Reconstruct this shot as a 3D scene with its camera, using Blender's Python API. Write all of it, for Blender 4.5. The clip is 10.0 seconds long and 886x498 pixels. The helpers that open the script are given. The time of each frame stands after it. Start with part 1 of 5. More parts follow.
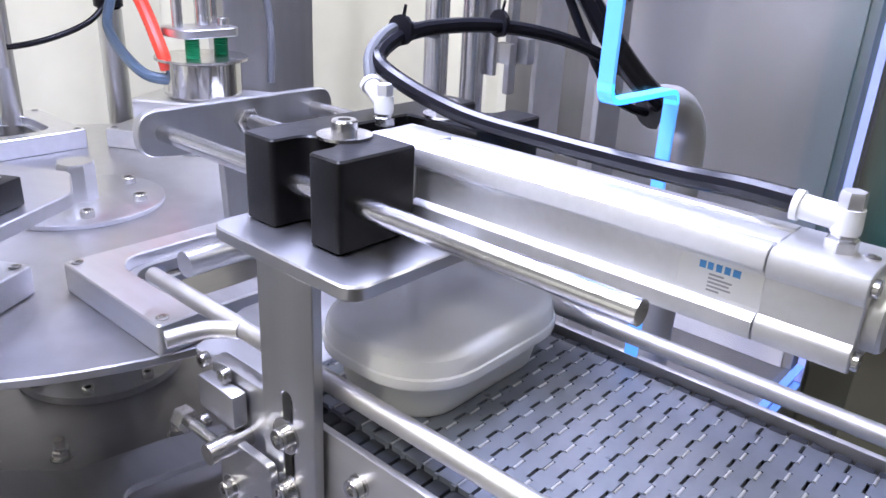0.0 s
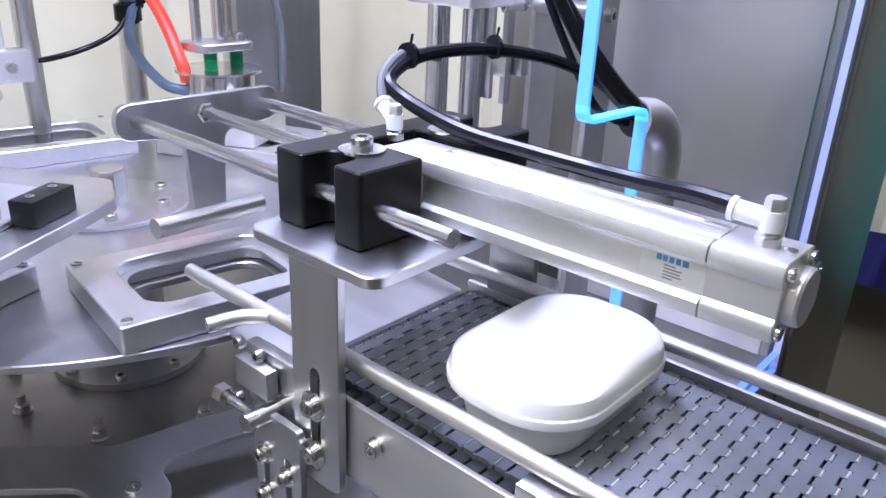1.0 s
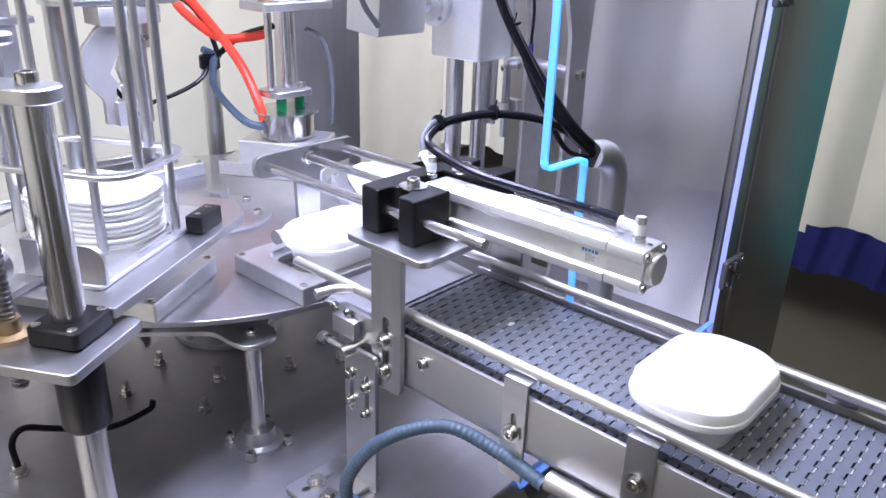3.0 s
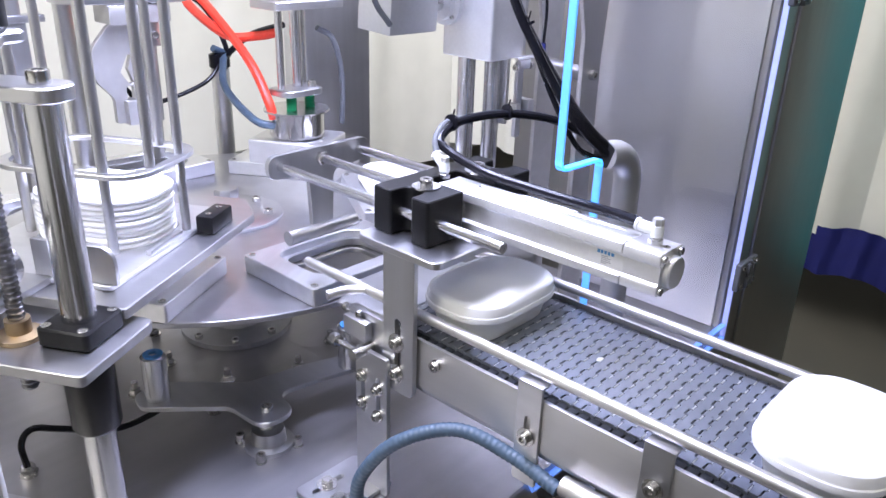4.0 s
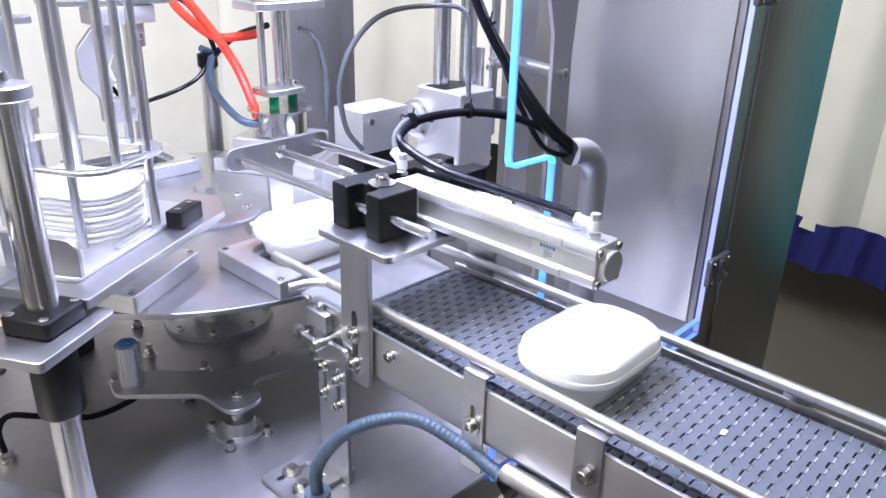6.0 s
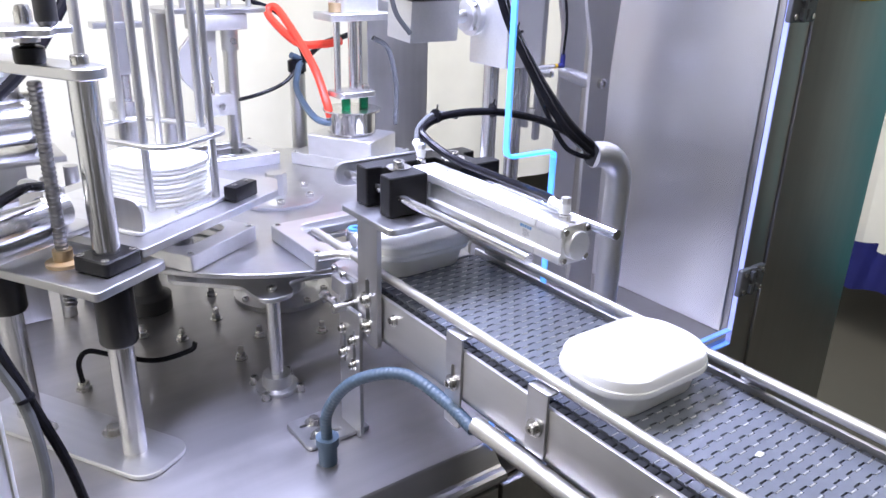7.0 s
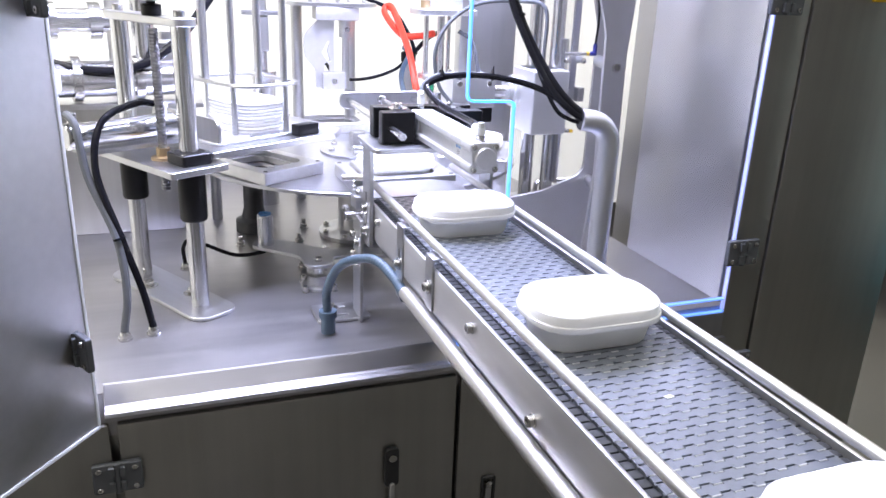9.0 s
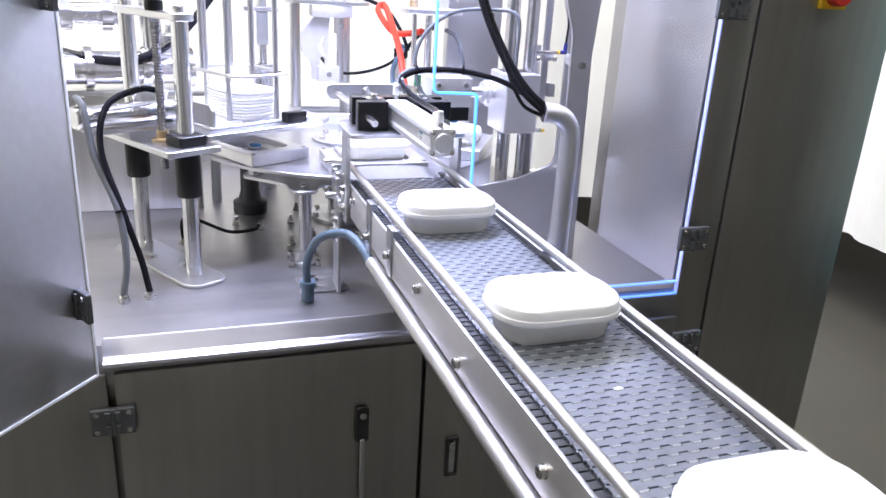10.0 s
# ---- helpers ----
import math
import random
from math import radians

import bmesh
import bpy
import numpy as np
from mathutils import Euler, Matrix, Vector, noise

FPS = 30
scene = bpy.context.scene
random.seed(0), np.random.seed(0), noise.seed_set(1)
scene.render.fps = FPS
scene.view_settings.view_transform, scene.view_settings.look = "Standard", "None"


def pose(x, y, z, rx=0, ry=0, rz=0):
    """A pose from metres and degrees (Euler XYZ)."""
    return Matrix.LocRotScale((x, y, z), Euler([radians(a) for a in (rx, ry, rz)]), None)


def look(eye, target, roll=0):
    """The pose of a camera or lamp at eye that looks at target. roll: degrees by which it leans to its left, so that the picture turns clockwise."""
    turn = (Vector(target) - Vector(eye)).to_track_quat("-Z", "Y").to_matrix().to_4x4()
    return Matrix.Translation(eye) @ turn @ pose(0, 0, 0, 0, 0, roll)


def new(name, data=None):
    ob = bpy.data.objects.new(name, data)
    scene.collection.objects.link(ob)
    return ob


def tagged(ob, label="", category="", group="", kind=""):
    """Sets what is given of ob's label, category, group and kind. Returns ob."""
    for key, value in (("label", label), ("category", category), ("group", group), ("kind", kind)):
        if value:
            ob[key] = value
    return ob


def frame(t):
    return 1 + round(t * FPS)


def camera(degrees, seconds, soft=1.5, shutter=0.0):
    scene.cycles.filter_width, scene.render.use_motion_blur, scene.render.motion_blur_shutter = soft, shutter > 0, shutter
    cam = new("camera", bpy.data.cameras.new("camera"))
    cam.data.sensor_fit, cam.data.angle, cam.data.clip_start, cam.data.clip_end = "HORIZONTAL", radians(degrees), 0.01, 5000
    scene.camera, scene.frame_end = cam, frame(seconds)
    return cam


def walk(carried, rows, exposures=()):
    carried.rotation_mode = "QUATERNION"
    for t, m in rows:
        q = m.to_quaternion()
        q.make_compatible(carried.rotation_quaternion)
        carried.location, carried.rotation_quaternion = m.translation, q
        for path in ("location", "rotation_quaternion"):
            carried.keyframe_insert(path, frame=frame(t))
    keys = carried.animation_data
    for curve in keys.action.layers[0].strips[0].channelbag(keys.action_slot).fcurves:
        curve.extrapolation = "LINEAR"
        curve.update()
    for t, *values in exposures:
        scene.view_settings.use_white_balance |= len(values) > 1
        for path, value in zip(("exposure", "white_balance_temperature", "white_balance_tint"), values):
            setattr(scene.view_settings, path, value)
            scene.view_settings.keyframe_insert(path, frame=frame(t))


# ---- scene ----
cam = camera(60.0, 10.0)
PATH = [
    (0, (-0.301, -0.285, 1.353), (0.747, 0.622, 0.779), 2.9),
    (0.5, (-0.304, -0.286, 1.353), (0.741, 0.620, 0.771), 3.1),
    (1, (-0.358, -0.331, 1.382), (0.690, 0.575, 0.805), 2.6),
    (1.5, (-0.457, -0.409, 1.436), (0.589, 0.499, 0.859), 2.1),
    (2, (-0.555, -0.489, 1.488), (0.484, 0.425, 0.911), 1.9),
    (2.5, (-0.609, -0.536, 1.516), (0.428, 0.378, 0.934), 1.9),
    (4, (-0.606, -0.521, 1.513), (0.418, 0.406, 0.928), 1.9),
    (4.5, (-0.612, -0.520, 1.516), (0.412, 0.407, 0.930), 1.9),
    (5, (-0.610, -0.521, 1.514), (0.412, 0.407, 0.928), 1.9),
    (5.5, (-0.601, -0.543, 1.513), (0.421, 0.388, 0.930), 1.9),
    (5.7, (-0.593, -0.555, 1.517), (0.426, 0.377, 0.932), 1.8),
    (6.8, (-0.550, -0.736, 1.524), (0.334, 0.333, 0.955), 1.6),
    (7, (-0.551, -0.771, 1.516), (0.289, 0.341, 0.961), 1.7),
    (7.5, (-0.528, -0.854, 1.493), (0.214, 0.343, 0.975), 1.4),
    (8, (-0.479, -0.980, 1.485), (0.195, 0.262, 0.982), 1.8),
    (8.5, (-0.410, -1.128, 1.471), (0.159, 0.164, 0.965), 2.0),
    (9, (-0.393, -1.224, 1.461), (0.102, 0.099, 0.955), 2.3),
    (9.5, (-0.369, -1.327, 1.469), (0.123, -0.003, 0.962), 2.9),
    (10, (-0.357, -1.384, 1.474), (0.110, -0.053, 0.964), 3.2),
]
walk(cam, [(t, look(e, g, r)) for t, e, g, r in PATH], [(0, -0.27), (1.0, -0.42), (2.5, -0.42), (4.5, -0.18), (5.5, -0.17), (7.0, -0.01), (8.0, 0.10), (9.0, 0.31), (10.0, 0.31)])

# ---- world and light ----
world = bpy.data.worlds.new("hall")
world.use_nodes = True
world.node_tree.nodes["Background"].inputs[0].default_value = (0.80, 0.84, 1.0, 1)
world.node_tree.nodes["Background"].inputs[1].default_value = 0.09
scene.world = world


def area_lamp(name, eye, target, sx, sy, watts, color):
    d = bpy.data.lights.new(name, "AREA")
    d.shape, d.size, d.size_y, d.energy, d.color = "RECTANGLE", sx, sy, watts, color
    ob = new(name, d)
    ob.matrix_world = look(eye, target)
    return ob


area_lamp("hall_lamp", (-1.6, -1.4, 3.6), (-0.4, 0.2, 0.8), 1.6, 0.5, 24, (1.0, 0.97, 0.93))
area_lamp("hall_lamp", (1.6, -1.6, 3.6), (0.6, 0.0, 0.8), 1.6, 0.5, 24, (1.0, 0.97, 0.93))
# Three unseen lamps added to brighten the north, east and west cloths.
area_lamp("hall_lamp", (-0.35, 1.45, 3.65), (-0.35, 2.1, 0.9), 4.2, 0.4, 122, (1.0, 0.98, 0.94))
area_lamp("hall_lamp", (1.75, 0.6, 3.65), (2.4, 0.6, 0.9), 0.4, 3.0, 60, (1.0, 0.98, 0.94))
area_lamp("hall_lamp", (-2.6, 0.3, 3.65), (-3.3, 0.3, 0.9), 0.4, 3.5, 150, (1.0, 0.98, 0.94))
area_lamp("machine_led", (0.08, 0.30, 1.98), (0.09, 0.28, 0.8), 1.08, 0.11, 60, (0.63, 0.67, 1.0))


# ---- materials ----
def material(name, color, rough=0.5, metal=0.0, spread=0.12, scale=30.0, stretch=(1, 1, 1), bump=0.0, bump_scale=None,
             stain=0.0, coat=0.0, specular=0.5, random_tint=0.0, emit=None, rough_spread=0.1):
    m = bpy.data.materials.new(name)
    m.use_nodes = True
    nt = m.node_tree
    b = nt.nodes["Principled BSDF"]
    b.inputs["Roughness"].default_value, b.inputs["Metallic"].default_value = rough, metal
    b.inputs["Coat Weight"].default_value, b.inputs["Specular IOR Level"].default_value = coat, specular
    tc = nt.nodes.new("ShaderNodeTexCoord")
    mp = nt.nodes.new("ShaderNodeMapping")
    mp.inputs["Scale"].default_value = stretch
    nt.links.new(tc.outputs["Object"], mp.inputs["Vector"])
    n1 = nt.nodes.new("ShaderNodeTexNoise")
    n1.inputs["Scale"].default_value, n1.inputs["Detail"].default_value = scale, 6
    nt.links.new(mp.outputs[0], n1.inputs["Vector"])
    n2 = nt.nodes.new("ShaderNodeTexNoise")
    n2.inputs["Scale"].default_value, n2.inputs["Detail"].default_value = scale / 9, 3
    nt.links.new(tc.outputs["Object"], n2.inputs["Vector"])
    add = nt.nodes.new("ShaderNodeMath")
    add.operation = "ADD"
    nt.links.new(n1.outputs[0], add.inputs[0])
    nt.links.new(n2.outputs[0], add.inputs[1])
    half = nt.nodes.new("ShaderNodeMath")
    half.operation, half.inputs[1].default_value = "MULTIPLY", 0.5
    nt.links.new(add.outputs[0], half.inputs[0])
    value = half.outputs[0]
    if random_tint:
        info = nt.nodes.new("ShaderNodeObjectInfo")
        mr = nt.nodes.new("ShaderNodeMapRange")
        mr.inputs[3].default_value, mr.inputs[4].default_value = -random_tint, random_tint
        nt.links.new(info.outputs["Random"], mr.inputs[0])
        a2 = nt.nodes.new("ShaderNodeMath")
        a2.operation = "ADD"
        nt.links.new(value, a2.inputs[0])
        nt.links.new(mr.outputs[0], a2.inputs[1])
        value = a2.outputs[0]
    ramp = nt.nodes.new("ShaderNodeValToRGB")
    lo = [max(0.0, c * (1 - spread)) for c in color]
    hi = [min(1.0, c * (1 + spread)) for c in color]
    ramp.color_ramp.elements[0].position, ramp.color_ramp.elements[1].position = 0.3, 0.7
    ramp.color_ramp.elements[0].color, ramp.color_ramp.elements[1].color = (*lo, 1), (*hi, 1)
    nt.links.new(value, ramp.inputs[0])
    col = ramp.outputs[0]
    if stain:
        n3 = nt.nodes.new("ShaderNodeTexNoise")
        n3.inputs["Scale"].default_value, n3.inputs["Detail"].default_value = scale / 4, 8
        nt.links.new(tc.outputs["Object"], n3.inputs["Vector"])
        r3 = nt.nodes.new("ShaderNodeMapRange")
        r3.inputs[1].default_value, r3.inputs[2].default_value, r3.inputs[4].default_value = 0.58, 0.75, stain
        nt.links.new(n3.outputs[0], r3.inputs[0])
        mx = nt.nodes.new("ShaderNodeMix")
        mx.data_type = "RGBA"
        mx.inputs["B"].default_value = (*[c * 0.45 for c in color], 1)
        nt.links.new(r3.outputs[0], mx.inputs["Factor"])
        nt.links.new(col, mx.inputs["A"])
        col = mx.outputs["Result"]
    nt.links.new(col, b.inputs["Base Color"])
    rr = nt.nodes.new("ShaderNodeMapRange")
    rr.inputs[3].default_value, rr.inputs[4].default_value = max(0.02, rough - rough_spread), min(1, rough + rough_spread)
    nt.links.new(value, rr.inputs[0])
    nt.links.new(rr.outputs[0], b.inputs["Roughness"])
    if bump:
        nb = nt.nodes.new("ShaderNodeTexNoise")
        nb.inputs["Scale"].default_value, nb.inputs["Detail"].default_value = bump_scale or scale * 3, 4
        nt.links.new(mp.outputs[0], nb.inputs["Vector"])
        bp = nt.nodes.new("ShaderNodeBump")
        bp.inputs["Strength"].default_value, bp.inputs["Distance"].default_value = bump, 0.002
        nt.links.new(nb.outputs[0], bp.inputs["Height"])
        nt.links.new(bp.outputs[0], b.inputs["Normal"])
    if emit:
        b.inputs["Emission Color"].default_value, b.inputs["Emission Strength"].default_value = (*emit[0], 1), emit[1]
    return m


STEEL = material("brushed_steel", (0.56, 0.56, 0.57), 0.34, 1.0, 0.10, 60, (1, 1, 0.06), bump=0.05, stain=0.12)
STEEL_H = material("brushed_steel_plate", (0.60, 0.60, 0.62), 0.32, 1.0, 0.10, 60, (1, 0.05, 1), bump=0.05, stain=0.12)
DECK = material("deck_steel", (0.44, 0.43, 0.44), 0.38, 1.0, 0.10, 40, (0.08, 1, 1), bump=0.04, stain=0.18)
CABINET = material("cabinet_steel", (0.40, 0.39, 0.37), 0.38, 1.0, 0.10, 50, (1, 1, 0.04), bump=0.04, stain=0.08)
DISC = material("turned_steel", (0.56, 0.56, 0.59), 0.32, 1.0, 0.10, 40, bump=0.03, stain=0.12)
ALU = material("machined_aluminium", (0.78, 0.78, 0.80), 0.36, 1.0, 0.08, 90, (1, 0.1, 1), bump=0.04, stain=0.1)
CAST = material("bead_blasted_aluminium", (0.70, 0.70, 0.70), 0.45, 0.9, 0.06, 200, bump=0.05)
CHROME = material("ground_chrome_rod", (0.70, 0.70, 0.72), 0.22, 1.0, 0.08, 120, (1, 1, 0.2), bump=0.0, rough_spread=0.06)
POLISH = material("mirror_steel", (0.66, 0.65, 0.64), 0.10, 1.0, 0.06, 30, rough_spread=0.04)
SHEET = material("polished_sheet", (0.70, 0.695, 0.69), 0.35, 1.0, 0.06, 7, bump=0.02, bump_scale=5, rough_spread=0.07, stain=0.06)
PLATE = material("dull_brushed_plate", (0.60, 0.59, 0.58), 0.48, 1.0, 0.08, 60, (1, 0.05, 1), bump=0.04, stain=0.12)
SATIN = material("satin_steel", (0.60, 0.585, 0.565), 0.44, 1.0, 0.06, 80, bump=0.03)
BOLT = material("bolt_steel", (0.62, 0.61, 0.60), 0.25, 1.0, 0.15, 200)
BRASS = material("brass", (0.50, 0.38, 0.23), 0.42, 1.0, 0.1, 90)
BLACK = material("black_anodised", (0.006, 0.006, 0.007), 0.34, 0.0, 0.25, 120, bump=0.05, stain=0.2, specular=0.28)
BLACKPL = material("black_plastic", (0.02, 0.02, 0.022), 0.42, 0.0, 0.25, 90, bump=0.06)
HOSE = material("black_hose", (0.010, 0.010, 0.013), 0.20, 0.0, 0.3, 60, specular=0.12, rough_spread=0.04)
GREYHOSE = material("grey_hose", (0.11, 0.115, 0.125), 0.4, 0.0, 0.1, 60, specular=0.2)
BLUEHOSE = material("blue_grey_conduit", (0.06, 0.095, 0.14), 0.45, 0.0, 0.12, 60)
REDHOSE = material("red_hose", (0.75, 0.05, 0.025), 0.4, 0.0, 0.1, 60)
GREEN = material("green_spring", (0.01, 0.22, 0.09), 0.4, 0.0, 0.15, 60)
YELLOW = material("yellow_plastic", (0.75, 0.48, 0.02), 0.4, 0.0, 0.08, 60)
REDPL = material("red_plastic", (0.6, 0.03, 0.02), 0.35, 0.0, 0.08, 60)
WHITEPL = material("white_fitting", (0.78, 0.79, 0.80), 0.4, 0.0, 0.05, 60)
TUB = material("cream_polypropylene", (0.86, 0.85, 0.80), 0.36, 0.0, 0.03, 40, specular=0.5)
LIDW = material("white_polypropylene", (0.89, 0.89, 0.88), 0.22, 0.0, 0.02, 40, specular=0.6, rough_spread=0.05)
for m_ in (TUB, LIDW):
    n_ = m_.node_tree.nodes["Principled BSDF"]
    n_.inputs["Subsurface Weight"].default_value, n_.inputs["Subsurface Scale"].default_value = 0.25, 0.004
    n_.inputs["Subsurface Radius"].default_value = (1, 1, 1)
BELT = material("blue_grey_belt", (0.150, 0.163, 0.195), 0.30, 0.0, 0.07, 120, bump=0.02, stain=0.06, random_tint=0.05)
# Pale colour stands in for the glints along the belt's hinge rows.
PIN = material("glint_hinge_pin", (0.60, 0.61, 0.63), 0.30, 0.4, 0.2, 150)
DARKGAP = material("dark_chain", (0.022, 0.025, 0.034), 0.55, 0.0, 0.3, 120)
SCREW = material("threaded_steel", (0.17, 0.17, 0.18), 0.35, 1.0, 0.2, 100)
PAINTG = material("hinge_grey", (0.10, 0.105, 0.115), 0.5, 0.2, 0.1, 80)
CLOTH = material("white_cloth", (0.86, 0.855, 0.82), 0.9, 0.0, 0.05, 8, bump=0.3, bump_scale=20, specular=0.1)
SKIRT = material("blue_skirt", (0.012, 0.016, 0.16), 0.8, 0.0, 0.2, 12, bump=0.3, bump_scale=25)
CONCRETE = material("hall_floor", (0.080, 0.076, 0.064), 0.55, 0.0, 0.12, 5, bump=0.1, stain=0.2)
CEIL = material("hall_ceiling", (0.30, 0.30, 0.31), 0.9, 0.0, 0.06, 2)
WALLM = material("hall_wall", (0.34, 0.335, 0.32), 0.9, 0.0, 0.1, 3)
TEAL = material("teal_wall", (0.02, 0.46, 0.58), 0.8, 0.0, 0.1, 3)
LABELW = material("label_satin", (0.72, 0.72, 0.71), 0.42, 0.6, 0.03, 80)
PRINT_B = material("blue_print", (0.05, 0.22, 0.50), 0.5, 0.0, 0.05, 60)
PRINT_G = material("grey_print", (0.25, 0.25, 0.26), 0.5, 0.0, 0.05, 60)
# Emission stands in for LED light caught in the acrylic edges.
EDGE_W = material("pale_emissive_edge", (0.4, 0.45, 0.8), 0.3, 0.0, 0.1, 30, emit=((0.36, 0.42, 1.0), 0.55))
EDGE = material("emissive_acrylic_edge", (0.10, 0.35, 0.8), 0.3, 0.0, 0.1, 30, emit=((0.10, 0.36, 1.0), 1.25))
EDGE_L = material("emissive_lower_edge", (0.15, 0.3, 0.8), 0.3, 0.0, 0.1, 30, emit=((0.13, 0.30, 1.0), 0.9))
EDGE_T = material("bright_emissive_edge", (0.10, 0.5, 0.9), 0.3, 0.0, 0.1, 30, emit=((0.10, 0.62, 1.0), 1.6))


def acrylic(name, clear):
    m = bpy.data.materials.new(name)
    m.use_nodes = True
    nt = m.node_tree
    nt.nodes.remove(nt.nodes["Principled BSDF"])
    tr = nt.nodes.new("ShaderNodeBsdfTransparent")
    tr.inputs[0].default_value = (clear, clear, min(1, clear * 1.01), 1)
    gl = nt.nodes.new("ShaderNodeBsdfGlossy")
    gl.inputs["Roughness"].default_value = 0.04
    lw = nt.nodes.new("ShaderNodeLayerWeight")
    lw.inputs[0].default_value = 0.35
    pw = nt.nodes.new("ShaderNodeMath")
    pw.operation, pw.inputs[1].default_value = "POWER", 3.0
    nt.links.new(lw.outputs["Facing"], pw.inputs[0])
    fr = nt.nodes.new("ShaderNodeMath")
    fr.operation, fr.inputs[1].default_value, fr.inputs[2].default_value = "MULTIPLY_ADD", 0.30, 0.025
    nt.links.new(pw.outputs[0], fr.inputs[0])
    mx = nt.nodes.new("ShaderNodeMixShader")
    nt.links.new(fr.outputs[0], mx.inputs[0])
    nt.links.new(tr.outputs[0], mx.inputs[1])
    nt.links.new(gl.outputs[0], mx.inputs[2])
    nt.links.new(mx.outputs[0], nt.nodes["Material Output"].inputs[0])
    return m


ACRYLIC = acrylic("clear_acrylic", 0.95)


# ---- mesh helpers ----
def mesh_of(name, bm, mat, smooth=True):
    me = bpy.data.meshes.new(name)
    bmesh.ops.recalc_face_normals(bm, faces=bm.faces)
    bm.to_mesh(me)
    bm.free()
    for p in me.polygons:
        p.use_smooth = smooth
    if smooth:
        me.set_sharp_from_angle(angle=radians(32))
    me.materials.append(mat)
    return me


def part(name, bm, mat, parent=None, label="", smooth=True):
    ob = new(name, mesh_of(name, bm, mat, smooth))
    if parent is not None:
        ob.parent = parent
    if label:
        tagged(ob, label)
    return ob


def thing(name, m, label, category, group=""):
    ob = new(name)
    ob.matrix_basis = m
    ob.empty_display_size = 0.02
    return tagged(ob, label, category, group)


def B():
    return bmesh.new()


def box(bm, x0, x1, y0, y1, z0, z1, bev=0.0015, rot=None):
    res = bmesh.ops.create_cube(bm, size=1.0)
    vs = res["verts"]
    for v in vs:
        v.co = Vector((x0 + (v.co.x + .5) * (x1 - x0), y0 + (v.co.y + .5) * (y1 - y0), z0 + (v.co.z + .5) * (z1 - z0)))
    if bev:
        es = list({e for v in vs for e in v.link_edges})
        r = bmesh.ops.bevel(bm, geom=es, offset=min(bev, 0.45 * min(x1 - x0, y1 - y0, z1 - z0)), segments=2, affect="EDGES", profile=0.6)
        vs = list({v for f in r["faces"] for v in f.verts} | {v for v in vs if v.is_valid})
    if rot is not None:
        for v in vs:
            v.co = rot @ v.co
    return vs


def rod(bm, a, b, r, seg=20, r2=None, cap=True):
    a, b = Vector(a), Vector(b)
    res = bmesh.ops.create_cone(bm, cap_ends=cap, segments=seg, radius1=r, radius2=r if r2 is None else r2, depth=(b - a).length)
    m = Matrix.Translation((a + b) / 2) @ (b - a).to_track_quat("Z", "Y").to_matrix().to_4x4()
    for v in res["verts"]:
        v.co = m @ v.co
    return res["verts"]


def lathe(bm, prof, m=None, seg=28, arc=360):
    """Turns a list of (radius, height) round the z axis."""
    m = m or Matrix()
    rings = []
    for r, z in prof:
        rings.append([bm.verts.new(m @ Vector((r * math.cos(2 * math.pi * i / seg), r * math.sin(2 * math.pi * i / seg), z))) for i in range(seg)])
    for a, b in zip(rings, rings[1:]):
        for i in range(seg):
            j = (i + 1) % seg
            bm.faces.new((a[i], a[j], b[j], b[i]))
    if prof[0][0] > 1e-6:
        bm.faces.new(rings[0][::-1])
    if prof[-1][0] > 1e-6:
        bm.faces.new(rings[-1])


def rounded(w, d, r, seg=6, cx=0.0, cy=0.0):
    """A rounded rectangle's outline, anticlockwise."""
    pts = []
    for sx, sy, a0 in ((1, 1, 0), (-1, 1, 90), (-1, -1, 180), (1, -1, 270)):
        for i in range(seg + 1):
            a = radians(a0 + 90 * i / seg)
            pts.append((cx + sx * (w / 2 - r) + r * math.cos(a), cy + sy * (d / 2 - r) + r * math.sin(a)))
    return pts


def fillet(pts, r, seg=5):
    """Rounds the corners of an outline; r may be one radius or one for each corner."""
    out, n = [], len(pts)
    for i in range(n):
        p, a, c = Vector(pts[i]), Vector(pts[i - 1]), Vector(pts[(i + 1) % n])
        rr = r[i] if isinstance(r, (list, tuple)) else r
        u, v = (a - p).normalized(), (c - p).normalized()
        ang = u.angle(v) if (a - p).length > 1e-9 and (c - p).length > 1e-9 else math.pi
        if rr <= 0 or ang > math.pi - 0.02:
            out.append((p.x, p.y))
            continue
        t = min(rr / math.tan(ang / 2), 0.48 * (a - p).length, 0.48 * (c - p).length)
        s, e = p + u * t, p + v * t
        for k in range(seg + 1):
            f = k / seg
            q = s * (1 - f) ** 2 + p * 2 * f * (1 - f) + e * f ** 2
            out.append((q.x, q.y))
    return out


